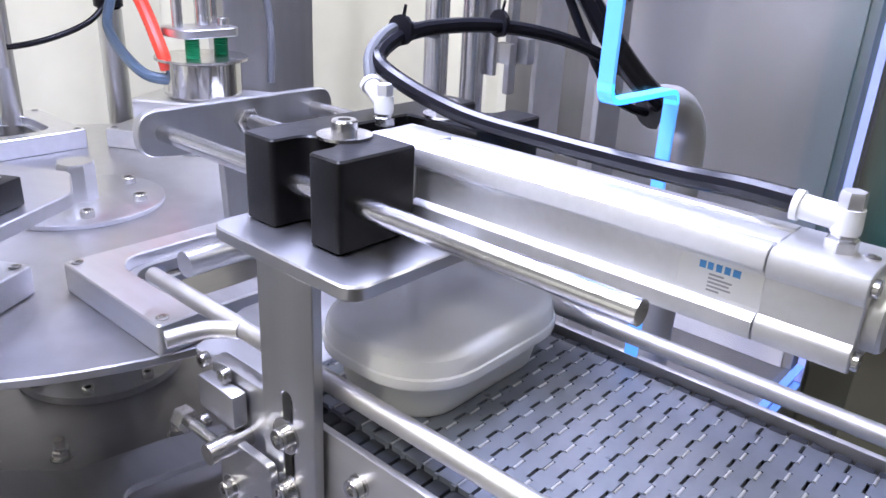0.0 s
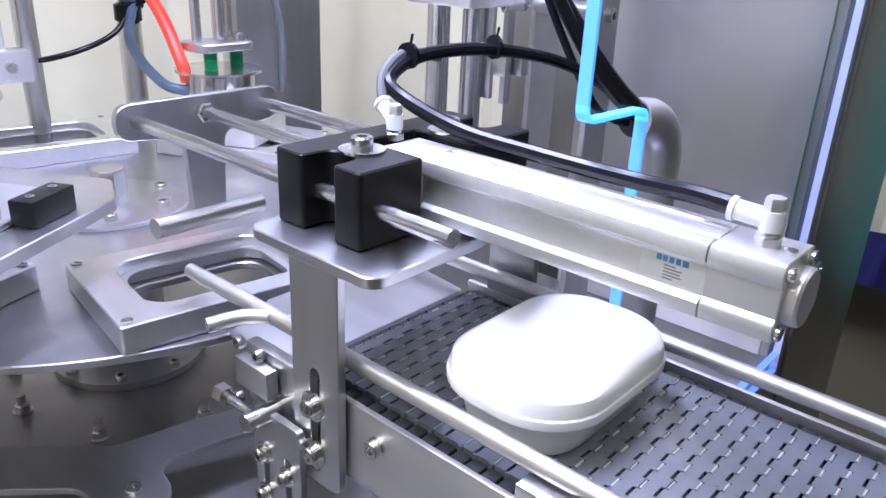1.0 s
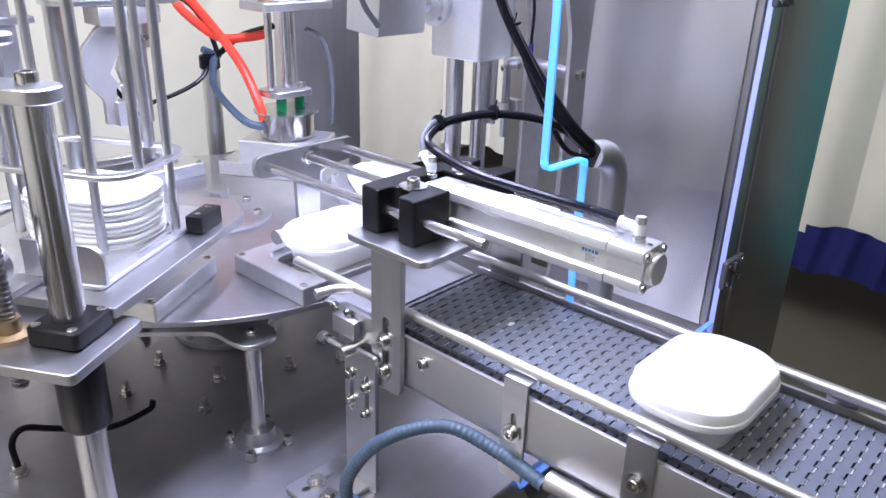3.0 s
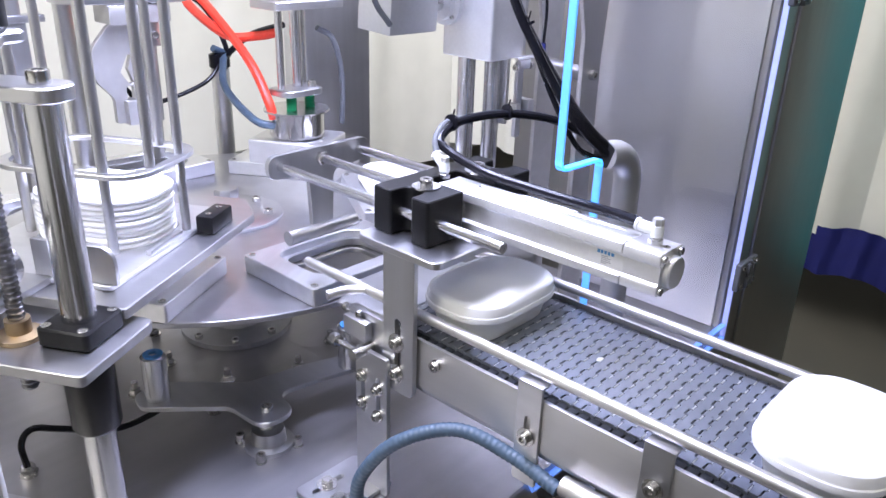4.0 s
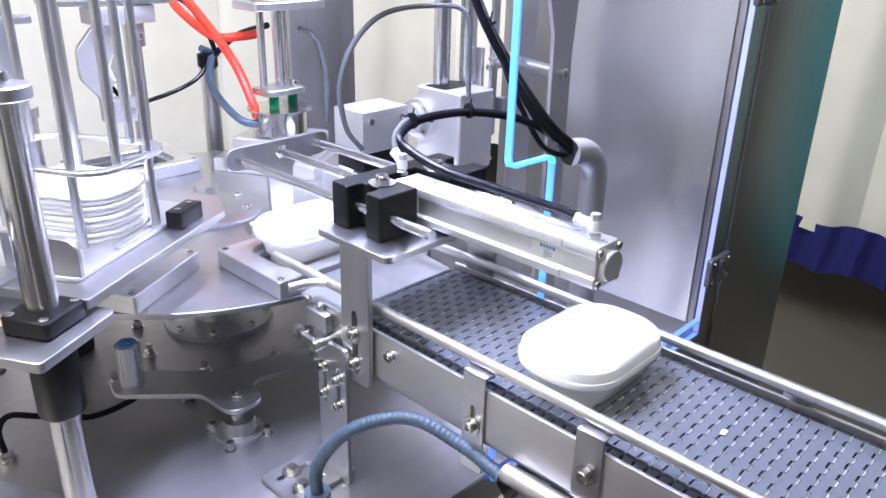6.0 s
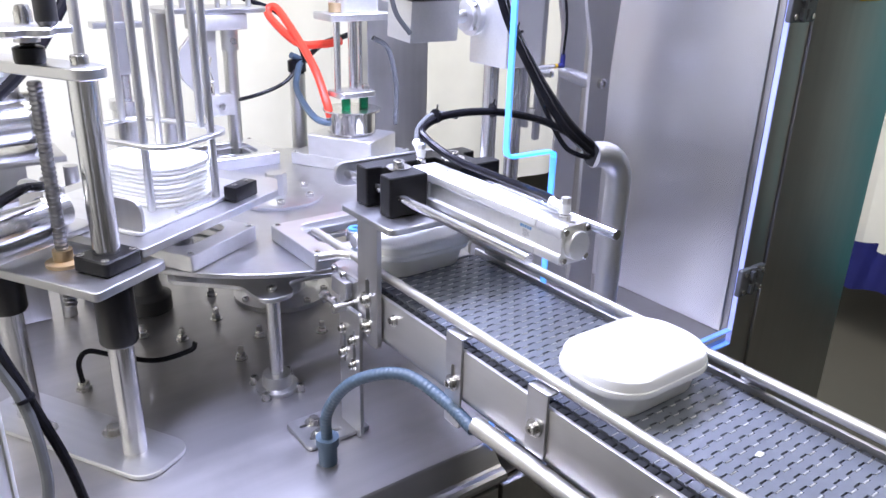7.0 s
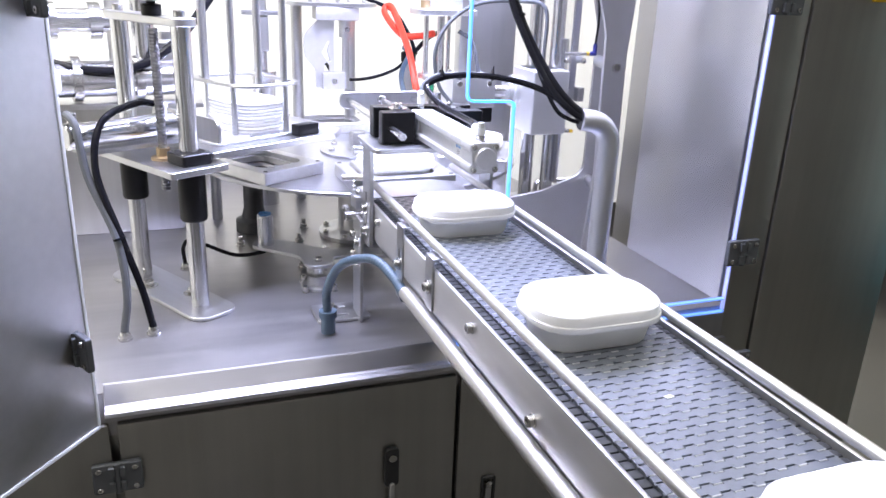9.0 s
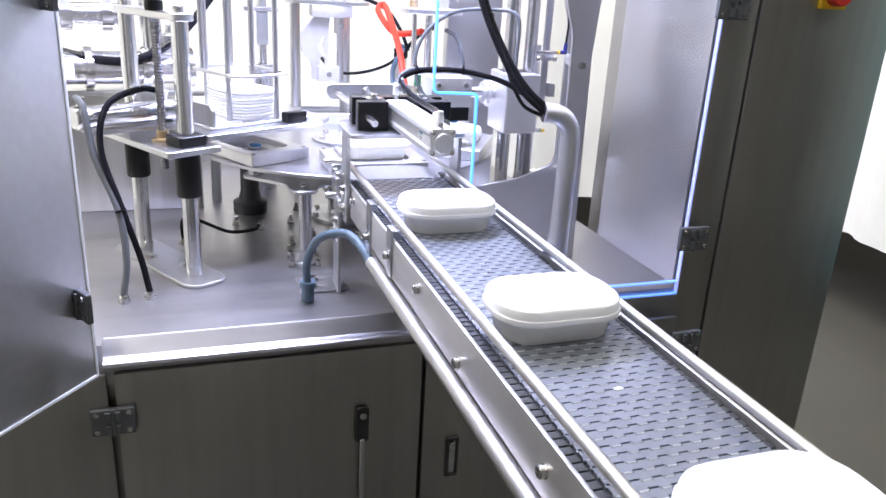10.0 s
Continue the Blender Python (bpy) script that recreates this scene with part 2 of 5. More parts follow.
def prism(bm, outline, z0, z1, m=None, holes=(), bev=0.0008):
    """An outline with holes, given thickness; m lays it into place."""
    m = m or Matrix()
    tmp = bmesh.new()
    loops = [outline, *holes]
    edges = []
    for lp in loops:
        vs = [tmp.verts.new((x, y, z0)) for x, y in lp]
        edges += [tmp.edges.new((vs[i], vs[(i + 1) % len(vs)])) for i in range(len(vs))]
    if holes:
        bmesh.ops.triangle_fill(tmp, use_beauty=True, use_dissolve=False, edges=edges)
    else:
        tmp.faces.new(tmp.verts)
    bmesh.ops.recalc_face_normals(tmp, faces=tmp.faces)
    ext = bmesh.ops.extrude_face_region(tmp, geom=list(tmp.faces))
    for v in ext["geom"]:
        if isinstance(v, bmesh.types.BMVert):
            v.co.z = z1
    bmesh.ops.recalc_face_normals(tmp, faces=tmp.faces)
    if bev:
        es = [e for e in tmp.edges if len(e.link_faces) == 2 and abs(e.verts[0].co.z - e.verts[1].co.z) < 1e-6
              and abs(e.link_faces[0].normal.z - e.link_faces[1].normal.z) > 0.5]
        bmesh.ops.bevel(tmp, geom=es, offset=bev, segments=1, affect="EDGES")
    for v in tmp.verts:
        v.co = m @ v.co
    me = bpy.data.meshes.new("tmp")
    tmp.to_mesh(me)
    tmp.free()
    bm.from_mesh(me)
    bpy.data.meshes.remove(me)


def smooth_path(pts, n=8):
    """A smooth line through points."""
    P = [Vector(p) for p in pts]
    P = [P[0] * 2 - P[1], *P, P[-1] * 2 - P[-2]]
    out = []
    for i in range(1, len(P) - 2):
        for k in range(n):
            t = k / n
            a, b, c, d = P[i - 1:i + 3]
            out.append(0.5 * ((2 * b) + (c - a) * t + (2 * a - 5 * b + 4 * c - d) * t * t + (3 * b - a - 3 * c + d) * t ** 3))
    out.append(P[-2])
    return out


def tube(bm, pts, r, seg=12, n=8, ribs=0.0, smooth=True):
    line = smooth_path(pts, n) if smooth else [Vector(p) for p in pts]
    if ribs:
        fine = []
        for a, b in zip(line, line[1:]):
            k = max(1, round((b - a).length / 0.0016))
            fine += [a.lerp(b, i / k) for i in range(k)]
        line = fine + [line[-1]]
    prev, side, rings = None, None, []
    for i, p in enumerate(line):
        d = (line[min(i + 1, len(line) - 1)] - line[max(i - 1, 0)]).normalized()
        if side is None:
            side = d.orthogonal().normalized()
        side = (side - d * side.dot(d)).normalized()
        up = d.cross(side)
        rr = r * (1 + ribs * (1 if (i // 2) % 2 else -1)) if ribs else r
        rings.append([bm.verts.new(p + rr * (math.cos(2 * math.pi * k / seg) * side + math.sin(2 * math.pi * k / seg) * up)) for k in range(seg)])
    for a, b in zip(rings, rings[1:]):
        for k in range(seg):
            bm.faces.new((a[k], a[(k + 1) % seg], b[(k + 1) % seg], b[k]))
    bm.faces.new(rings[0][::-1])
    bm.faces.new(rings[-1])


def axis_m(p, d):
    """A frame at p whose z axis runs along d."""
    return Matrix.Translation(p) @ Vector(d).to_track_quat("Z", "Y").to_matrix().to_4x4()


def cap_screw(bm, p, d, r=0.006, h=0.006, washer=0.0):
    """A socket head screw that stands on p along d."""
    m = axis_m(p, d)
    z = 0.0
    if washer:
        lathe(bm, [(washer, 0), (washer, 0.0018), (r, 0.0018)], m, 20)
        z = 0.0018
    lathe(bm, [(r * .98, z), (r, z + h * .85), (r * .9, z + h), (r * .5, z + h), (r * .48, z + h * .4), (0.0, z + h * .4)], m, 16)


def hex_bolt(bm, p, d, r=0.007, h=0.006, washer=0.0):
    m = axis_m(p, d)
    z = 0.0
    if washer:
        lathe(bm, [(washer, 0), (washer, 0.0018), (r, 0.0018)], m, 20)
        z = 0.0018
    lathe(bm, [(r, z), (r, z + h * .85), (r * .88, z + h), (0.0, z + h)], m, 6)


screw_mesh_cache = {}


def screw(parent, p, d, r=0.006, h=0.006, washer=0.0, kind="cap", name="screw"):
    """A screw as a part of its thing; alike screws share a mesh."""
    key = (r, h, washer, kind)
    if key not in screw_mesh_cache:
        bm = B()
        (cap_screw if kind == "cap" else hex_bolt)(bm, (0, 0, 0), (0, 0, 1), r, h, washer)
        screw_mesh_cache[key] = mesh_of("screw", bm, BOLT)
    ob = new(name, screw_mesh_cache[key])
    ob.parent = parent
    ob.matrix_basis = axis_m(p, d)
    return ob


def single(name, bm, mat, label, category, m=None, group="", kind=""):
    ob = part(name, bm, mat)
    if m is not None:
        ob.matrix_basis = m
    return tagged(ob, label, category, group, kind)


def structure(name, bm, mat, label="", smooth=True):
    return tagged(part(name, bm, mat, None, "", smooth), label, "", "", "structure")


# ---- heights and centres ----
DECK_Z, TABLE_Z, CUP_Z, BELT_Z = 0.845, 1.052, 1.078, 1.078
CX = 0.046                      # middle of the conveyor and of the pusher
HUB = Vector((0.043, 0.555, 0))
CUP_R = 0.288
PERIOD = 3.78


# ---- hall ----
bm = B()
box(bm, -4, 5, -4, 4, -0.1, 0.0, 0)
structure("floor", bm, CONCRETE, "dark grey-brown hall floor")
bm = B()
box(bm, -4, 5, -4, 4, 3.8, 3.9, 0)
structure("ceiling", bm, CEIL, "grey hall ceiling")
for nm, b in (("wall_south", (-4, 5, -4.1, -4)), ("wall_west", (-4.1, -4, -4, 4)), ("wall_east", (5, 5.1, -4, 4)), ("wall_north", (-4, 5, 4, 4.1))):
    bm = B()
    box(bm, *b, 0, 3.8, 0)
    structure(nm, bm, WALLM, "grey hall wall")


def curtain(name, a, b, z0, z1, mat, amp, folds, seed, label, kind="structure"):
    """A hanging cloth from a to b in the plan, with uneven folds and a thickness."""
    rnd = random.Random(seed)
    a, b = Vector((*a, 0)), Vector((*b, 0))
    d = (b - a).normalized()
    nrm = Vector((-d.y, d.x, 0))
    nx, nz = int(folds * 10), 14
    ph = [rnd.uniform(0, 6.28) for _ in range(5)]
    bm = B()
    for off in (0.0, 0.006):
        grid = []
        for j in range(nz + 1):
            z = z0 + (z1 - z0) * j / nz
            row = []
            for i in range(nx + 1):
                u = i / nx
                s = u * folds * 6.283
                w = amp * (0.6 * math.sin(s + ph[0] + 0.5 * math.sin(3 * u + j * .15)) + 0.4 * math.sin(s * 0.43 + ph[1] + j * 0.12) + 0.25 * math.sin(s * 2.1 + ph[2] - j * .2))
                row.append(bm.verts.new(a + (b - a) * u + nrm * (w + off) + Vector((0, 0, z + 0.01 * math.sin(s * .5 + ph[3])))))
            grid.append(row)
        for j in range(nz):
            for i in range(nx):
                bm.faces.new((grid[j][i], grid[j][i + 1], grid[j + 1][i + 1], grid[j + 1][i]))
    return structure(name, bm, mat, label)


# The west cloth is unseen, added as a bright reflection for the steel.
curtain("reflector_west", (-3.6, -2.2), (-3.6, 2.4), 0.02, 2.05, CLOTH, 0.03, 9, 9, "creamy white hanging cloth with soft folds")
curtain("backdrop_north", (-3.6, 2.35), (1.15, 2.35), 0.02, 2.05, CLOTH, 0.018, 9, 3, "creamy white hanging cloth with soft folds")
curtain("backdrop_corner", (1.15, 2.36), (3.35, 2.30), 0.30, 2.05, CLOTH, 0.03, 4, 13, "creamy white hanging cloth with soft folds")
curtain("backdrop_east", (2.58, 2.3), (2.70, -1.15), 0.385, 2.05, CLOTH, 0.05, 9, 5, "creamy white hanging cloth with deep folds")
curtain("backdrop_skirt", (2.60, 0.75), (2.70, -1.15), 0.225, 0.43, SKIRT, 0.015, 14, 7, "dark blue cloth skirt below white cloth")
bm = B()
box(bm, 2.46, 2.50, -0.64, -0.08, 0.30, 1.95, 0.004)
structure("booth_panel", bm, TEAL, "teal booth panel")

# ---- the machine's cabinet ----
bm = B()
box(bm, -1.05, 0.655, -0.085, 1.20, 0.10, 0.765, 0.002)
structure("cabinet_body", bm, CABINET, "brushed stainless machine base cabinet")
# deck: one folded sheet with a sloping front lip and a rolled ledge
prof = [(-0.070, 0.8455), (-0.0725, 0.8435), (-0.094, 0.8195), (-0.098, 0.8170), (-0.1050, 0.8160), (-0.1100, 0.8130), (-0.1125, 0.8080),
        (-0.1115, 0.8020), (-0.100, 0.799), (-0.100, 0.770), (1.22, 0.770), (1.22, 0.845)]
bm = B()
m = Matrix(((0, 0, 1, 0), (1, 0, 0, 0), (0, 1, 0, 0), (0, 0, 0, 1)))
prism(bm, prof, -0.512, 0.075, m, bev=0)
box(bm, -0.90, -0.512, -0.10, 1.22, 0.770, 0.8455, 0.0)
box(bm, 0.075, 0.6605, -0.0705, 1.22, 0.770, 0.8455, 0.0)
structure("deck", bm, DECK, "brushed stainless deck plate with a sloping folded front lip", False)
for nm, x0, x1 in (("door_3", -1.05, -0.509), ("door_1", -0.497, 0.060), ("door_2", 0.068, 0.640)):
    bm = B()
    box(bm, x0, x1, -0.112, -0.1005, 0.13, 0.794, 0.003)
    d = structure(nm, bm, CABINET, "brushed stainless cabinet door, closed")
bm = B()
for x in (-0.46, 0.62):
    for y in (-0.04, 1.15):
        rod(bm, (x, y, 0.0), (x, y, 0.10), 0.025)
structure("cabinet_feet", bm, BOLT, "round steel machine feet")
# Low strip added at the rear to keep the cloth's brightness off the deck.
bm = B()
box(bm, -0.50, 0.64, 1.196, 1.20, 0.846, 0.945, 0.001)
structure("rear_light_stop", bm, CABINET, "low steel strip added at the rear to darken the deck")
# right wall of the working space and control column
bm = B()
box(bm, 0.656, 0.660, -0.050, 0.290, 0.846, 2.05, 0.001)
structure("wall_side", bm, SHEET, "brushed stainless side sheet standing on the deck")
bm = B()
box(bm, 0.6615, 0.745, -0.062, 0.290, 0.02, 2.10, 0.003)
structure("cabinet_post", bm, CABINET, "brushed stainless corner post")
bm = B()
box(bm, 0.748, 1.095, -0.066, 0.50, 0.02, 2.10, 0.004)
column = structure("control_column", bm, CABINET, "tall brushed stainless control cabinet")
# Unseen top sheet, added to keep the ceiling out of the deck's reflection.
bm = B()
box(bm, -0.512, 0.69, -0.07, 1.2, 2.05, 2.10, 0.003)
structure("ceiling_blocker", bm, STEEL, "unseen stainless sheet that blocks the ceiling's reflection")
bm = B()
for x, y in ((-0.50, 1.18), (0.66, 1.18)):
    box(bm, x - 0.02, x + 0.02, y - 0.02, y + 0.02, 0.846, 2.05, 0.002)
structure("frame_posts", bm, STEEL, "square steel frame posts")


def hinge(m, label):
    t = thing("hinge", m, label, "hinge", "cabinet hinges")
    for s in (-1, 1):
        bm = B()
        prism(bm, rounded(0.034, 0.052, 0.004, 3, s * 0.019, 0), 0, 0.010, None, bev=0.0015)
        for k in (-1, 1):
            box(bm, s * 0.004, s * 0.012, k * 0.013 - 0.008, k * 0.013 + 0.008, 0.006, 0.016, 0.002)
        leaf = part("hinge_leaf", bm, PAINTG, t)
        for k in (-1, 1):
            screw(leaf, (s * 0.026, k * 0.017, 0.010), (0, 0, 1), 0.0045, 0.003)
    bm = B()
    rod(bm, (0, -0.026, 0.008), (0, 0.026, 0.008), 0.006, 12)
    part("hinge_pin", bm, PAINTG, t)
    return t


FRONT = Matrix(((1, 0, 0, 0), (0, 0, -1, 0), (0, 1, 0, 0), (0, 0, 0, 1)))      # x right, y up, facing the viewer


def at(x, y, z):
    return Matrix.Translation((x, y, z))


for x, y, z in ((0.662, -0.084, 0.966), (0.662, -0.084, 1.441), (0.664, -0.113, 0.735), (-0.503, -0.113, 0.707), (0.652, -0.084, 1.85)):
    hinge(at(x, y, z) @ FRONT, "dark grey cast hinge with two leaves, screwed on")
for z in (0.945, 1.42):
    hinge(at(-0.527, -0.140, z) @ pose(0, 0, 0, 0, 0, -60) @ FRONT, "dark grey cast hinge on the open guard door")


def door_lever(x, z):
    t = thing("swing_handle", at(x, -0.112, z) @ FRONT, "dark grey swing handle with key cylinder on the cabinet door", "handle", "door handles")
    bm = B()
    prism(bm, rounded(0.026, 0.080, 0.008, 4, 0, -0.012), 0, 0.010, None, bev=0.002)
    part("handle_plate", bm, BLACKPL, t)
    bm = B()
    prism(bm, rounded(0.010, 0.150, 0.004, 4, 0, -0.118), 0.006, 0.014, None, bev=0.002)
    part("lever", bm, STEEL, t, "long steel lever")
    bm = B()
    rod(bm, (0, 0.010, 0.008), (0, 0.010, 0.014), 0.007)
    part("key_cylinder", bm, BOLT, t, "bright steel key cylinder")


door_lever(-0.060, 0.645)
t = thing("door_lock", at(0.132, -0.112, 0.525) @ FRONT, "black recessed lock case with a steel lever on the cabinet door", "lock", "door handles")
bm = B()
prism(bm, rounded(0.028, 0.095, 0.004, 3), 0, 0.007, None, holes=[rounded(0.018, 0.080, 0.003, 3)], bev=0.001)
part("lock_case", bm, BLACKPL, t)
bm = B()
prism(bm, rounded(0.012, 0.062, 0.003, 3, 0, -0.006), 0.001, 0.008, None, bev=0.001)
part("lever", bm, STEEL, t, "steel lever")
bm = B()
rod(bm, (0, 0.032, 0.001), (0, 0.032, 0.009), 0.006)
part("key_cylinder", bm, BOLT, t)

# emergency switch on the column
t = thing("main_switch", at(0.915, -0.066, 1.475) @ FRONT, "red rotary main switch on a yellow plate", "switch")
bm = B()
prism(bm, rounded(0.066, 0.066, 0.004, 3), 0, 0.012, None, bev=0.002)
part("switch_plate", bm, YELLOW, t, "yellow plate")
bm = B()
lathe(bm, [(0.027, 0.012), (0.027, 0.03), (0.024, 0.034), (0, 0.034)])
part("knob", bm, REDPL, t, "red round knob")

# clear guard in front of the working space; edge light put in as emission
GY0, GY1 = -0.0795, -0.0715
outline = [(0.067, 2.0), (0.067, 1.270), (0.150, 1.268), (0.150, 1.020), (0.070, 1.000), (0.070, 0.834), (0.650, 0.834), (0.650, 2.0)]
guard = thing("guard_panel", at(0, 0, 0), "clear acrylic guard with emissive blue cut edges", "guard panel")
bm = B()
prism(bm, fillet(outline, [0, .012, .008, .004, .004, .004, .004, 0]), -GY1, -GY0, Matrix(((1, 0, 0, 0), (0, 0, -1, 0), (0, 1, 0, 0), (0, 0, 0, 1))), bev=0)
g = part("sheet", bm, ACRYLIC, guard, "clear acrylic sheet", smooth=False)
g.visible_shadow = False
pts = fillet(outline, [0, .012, .008, .004, .004, .004, .004, 0])


def edge_strip(sub, w, nm="emissive_edge"):
    """Emission for the light in an acrylic sheet's cut edge along an outline run."""
    bm = B()
    rows = []
    for i, (x, z) in enumerate(sub):
        a = Vector(sub[max(i - 1, 0)])
        b = Vector(sub[min(i + 1, len(sub) - 1)])
        d = (b - a).normalized()
        nv = Vector((d.y, -d.x))
        o, q = Vector((x, z)) + nv * 0.0006, Vector((x, z)) - nv * w
        rows.append([bm.verts.new((p.x, yy, p.y)) for p, yy in ((o, GY0 - .0005), (o, GY1 + .0005), (q, GY1 + .0005), (q, GY0 - .0005))])
    for a, b in zip(rows, rows[1:]):
        for k in range(4):
            bm.faces.new((a[k], a[(k + 1) % 4], b[(k + 1) % 4], b[k]))
    bm.faces.new(rows[0])
    bm.faces.new(rows[-1][::-1])
    s = part(nm, bm, EDGE, guard, "blue edge line, LED light put in as emission")
    return s


cut = [p for p in pts if p[0] < 0.16 and p[1] > 0.99]
edge_strip(cut[:], 0.0022)
# Brighter copy of the edge emission where the cut turns.
foot = [p for p in cut if p[1] < 1.30 and p[1] > 1.10]
if len(foot) > 1:
    f_ = edge_strip(foot, 0.0024, "emissive_corner")
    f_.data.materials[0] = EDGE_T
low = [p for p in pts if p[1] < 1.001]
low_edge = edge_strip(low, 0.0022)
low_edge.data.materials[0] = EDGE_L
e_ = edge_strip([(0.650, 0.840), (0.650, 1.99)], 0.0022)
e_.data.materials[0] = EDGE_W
# Second emissive line added above the bottom edge; the sheet has no cut here.
added_line = edge_strip([(0.646, 0.864), (0.160, 0.864)], 0.0020)
added_line.data.materials[0] = EDGE_L

# open guard door at the other side
gd = thing("guard_door", at(-0.524, -0.125, 0.80) @ pose(0, 0, 0, 0, 0, -128), "open stainless guard door with a bright rim", "door")
bm = B()
box(bm, 0.0, 0.62, -0.004, 0.004, 0.006, 1.20, 0.001)
part("door_sheet", bm, PLATE, gd, "brushed stainless sheet")
bm = B()
box(bm, -0.006, 0.0, -0.005, 0.005, 0.0, 1.20, 0.001)
part("rim", bm, WHITEPL, gd, "bright white rim")
bm = B()
box(bm, -0.006, 0.62, -0.005, 0.005, 0.0, 0.006, 0.001)
part("rim", bm, WHITEPL, gd, "bright white rim")

# ---- conveyor ----
conv = thing("conveyor", at(0, 0, 0), "stainless belt conveyor frame with round side rails", "conveyor")
Y_END = -1.75
for nm, x0, x1 in (("side_plate", -0.062, -0.057), ("side_plate", 0.149, 0.154)):
    bm = B()
    box(bm, x0, x1, Y_END, 0.075, 1.020, 1.0815, 0.001)
    part(nm, bm, PLATE, conv)
    bm = B()
    box(bm, x0 + (0.004 if x0 < 0 else -0.010), x1 + (0.010 if x0 < 0 else -0.004), Y_END, 0.075, 1.012, 1.018, 0.001)
    part("bottom_flange", bm, STEEL_H, conv)
for x in (-0.0490, 0.1360):
    bm = B()
    if x < 0:
        tube(bm, [(x, Y_END, 1.104), (x, 0.08, 1.104), (x, 0.10, 1.104), (x - 0.014, 0.122, 1.102), (x - 0.040, 0.132, 1.100)], 0.0062, 14, 6)
    else:
        tube(bm, [(x, Y_END, 1.104), (x, 0.0, 1.104), (x, 0.12, 1.104)], 0.0062, 14, 3)
    part("guide_rail", bm, SATIN, conv, "round polished guide rail")
# brackets that hold the rails, with slotted holes
for x, y, zlo in ((-0.062, -0.154, 0.985), (-0.062, -0.295, 1.028), (0.154, -0.40, 1.028)):
    s = -1 if x < 0 else 1
    bm = B()
    w = 0.030
    slot = rounded(0.007, 0.034, 0.0034, 4, 0, -0.055)
    prism(bm, fillet([(-w / 2, -1.105 + zlo), (w / 2, -1.105 + zlo), (w / 2, 0), (-w / 2, 0)], [.004, .004, .001, .001]), 0, 0.003,
          at(x + (0 if s < 0 else 0.0035), y, 1.096) @ pose(0, 0, 0, 90, 0, -90), holes=[slot] if zlo < 1 else (), bev=0.0005)
    box(bm, *sorted((x + s * 0.003, x - s * 0.012)), y - w / 2, y + w / 2, 1.0945, 1.0970, 0.0006)
    br = part("rail_bracket", bm, STEEL_H, conv, "bent steel bracket with a slotted hole")
    screw(br, (x + s * 0.0035, y, 1.034 if zlo < 1 else 1.052), (s, 0, 0), 0.0066, 0.006, 0.0105)
for y, z in ((-0.025, 1.060), (-0.450, 1.060), (-0.623, 1.036), (-0.86, 1.050), (-1.10, 1.05)):
    screw(conv, (-0.062, y, z), (-1, 0, 0), 0.0066, 0.006, 0.0075)
bm = B()
tube(bm, [(-0.070, -0.206, 1.006), (-0.066, -0.9, 1.006), (-0.066, Y_END, 1.006)], 0.0105, 16, 2)
part("support_tube", bm, SATIN, conv, "round stainless tube below the side plate")
for y in (-0.30, -0.8, -1.3):
    bm = B()
    rod(bm, (-0.05, y, 1.028), (0.143, y, 1.028), 0.006, 12)
    part("cross_bar", bm, STEEL, conv)
for y in (0.062, Y_END + 0.03):
    bm = B()
    rod(bm, (-0.048, y, 1.058), (0.142, y, 1.058), 0.013, 20)
    part("end_roller", bm, BLACKPL, conv, "black end roller")
bm = B()
box(bm, -0.040, 0.134, Y_END + 0.03, 0.05, 1.052, 1.066, 0.001)
part("slide_bed", bm, DARKGAP, conv, "dark slide bed under the belt")
for x in (-0.02, 0.11):
    bm = B()
    box(bm, x - 0.02, x + 0.02, -1.65, -1.61, 0.0, 1.012, 0.002)
    part("leg", bm, STEEL, conv, "square steel leg")
# bridge plate between table and belt
bm = B()
prism(bm, fillet([(-0.060, 0.150), (-0.045, 0.073), (0.140, 0.073), (0.150, 0.150), (0.10, 0.178), (0.0, 0.178)], 0.006), 1.072, 1.0755, bev=0.0005)
part("bridge_plate", bm, STEEL_H, conv, "thin stainless bridge plate")

# foot of the conveyor on the deck: angle bracket with slots and screws, and the belt tensioner
foot = thing("conveyor_support", at(0, 0, 0), "slotted stainless angle bracket holding the conveyor end on the deck", "bracket")
bm = B()
prism(bm, fillet([(-0.135, 0.846), (-0.080, 0.846), (-0.080, 1.045), (-0.135, 1.045)], .006), -0.003, 0.003, at(-0.076, -0.042, 0) @ Matrix(((0, 0, 1, 0), (-1, 0, 0, 0), (0, 1, 0, 0), (0, 0, 0, 1))),
      holes=[rounded(0.007, 0.06, 0.0034, 4, -0.122, 0.985), rounded(0.007, 0.06, 0.0034, 4, -0.095, 0.985)], bev=0.0005)
part("upright", bm, STEEL_H, foot)
bm = B()
prism(bm, fillet([(-0.155, 0.050), (-0.055, 0.050), (-0.055, 0.126), (-0.155, 0.126)], .008), 0.8465, 0.8525, None,
      holes=[rounded(0.050, 0.007, 0.0034, 4, -0.118, 0.070), rounded(0.050, 0.007, 0.0034, 4, -0.118, 0.104)], bev=0.0008)
part("base_plate", bm, STEEL_H, foot)
for x, y in ((-0.128, 0.070), (-0.120, 0.104)):
    screw(foot, (x, y, 0.8525), (0, 0, 1), 0.0075, 0.008, 0.013, "hex")
for y, z in ((0.080, 1.008), (0.080, 0.97), (0.053, 1.0), (0.053, 0.962)):
    screw(foot, (-0.079, y, z), (-1, 0, 0), 0.0058, 0.006, 0.0085)
tens = thing("belt_tensioner", at(0.006, -0.022, 0.003), "stainless screw tensioner at the belt's end", "tensioner")
bm = B()
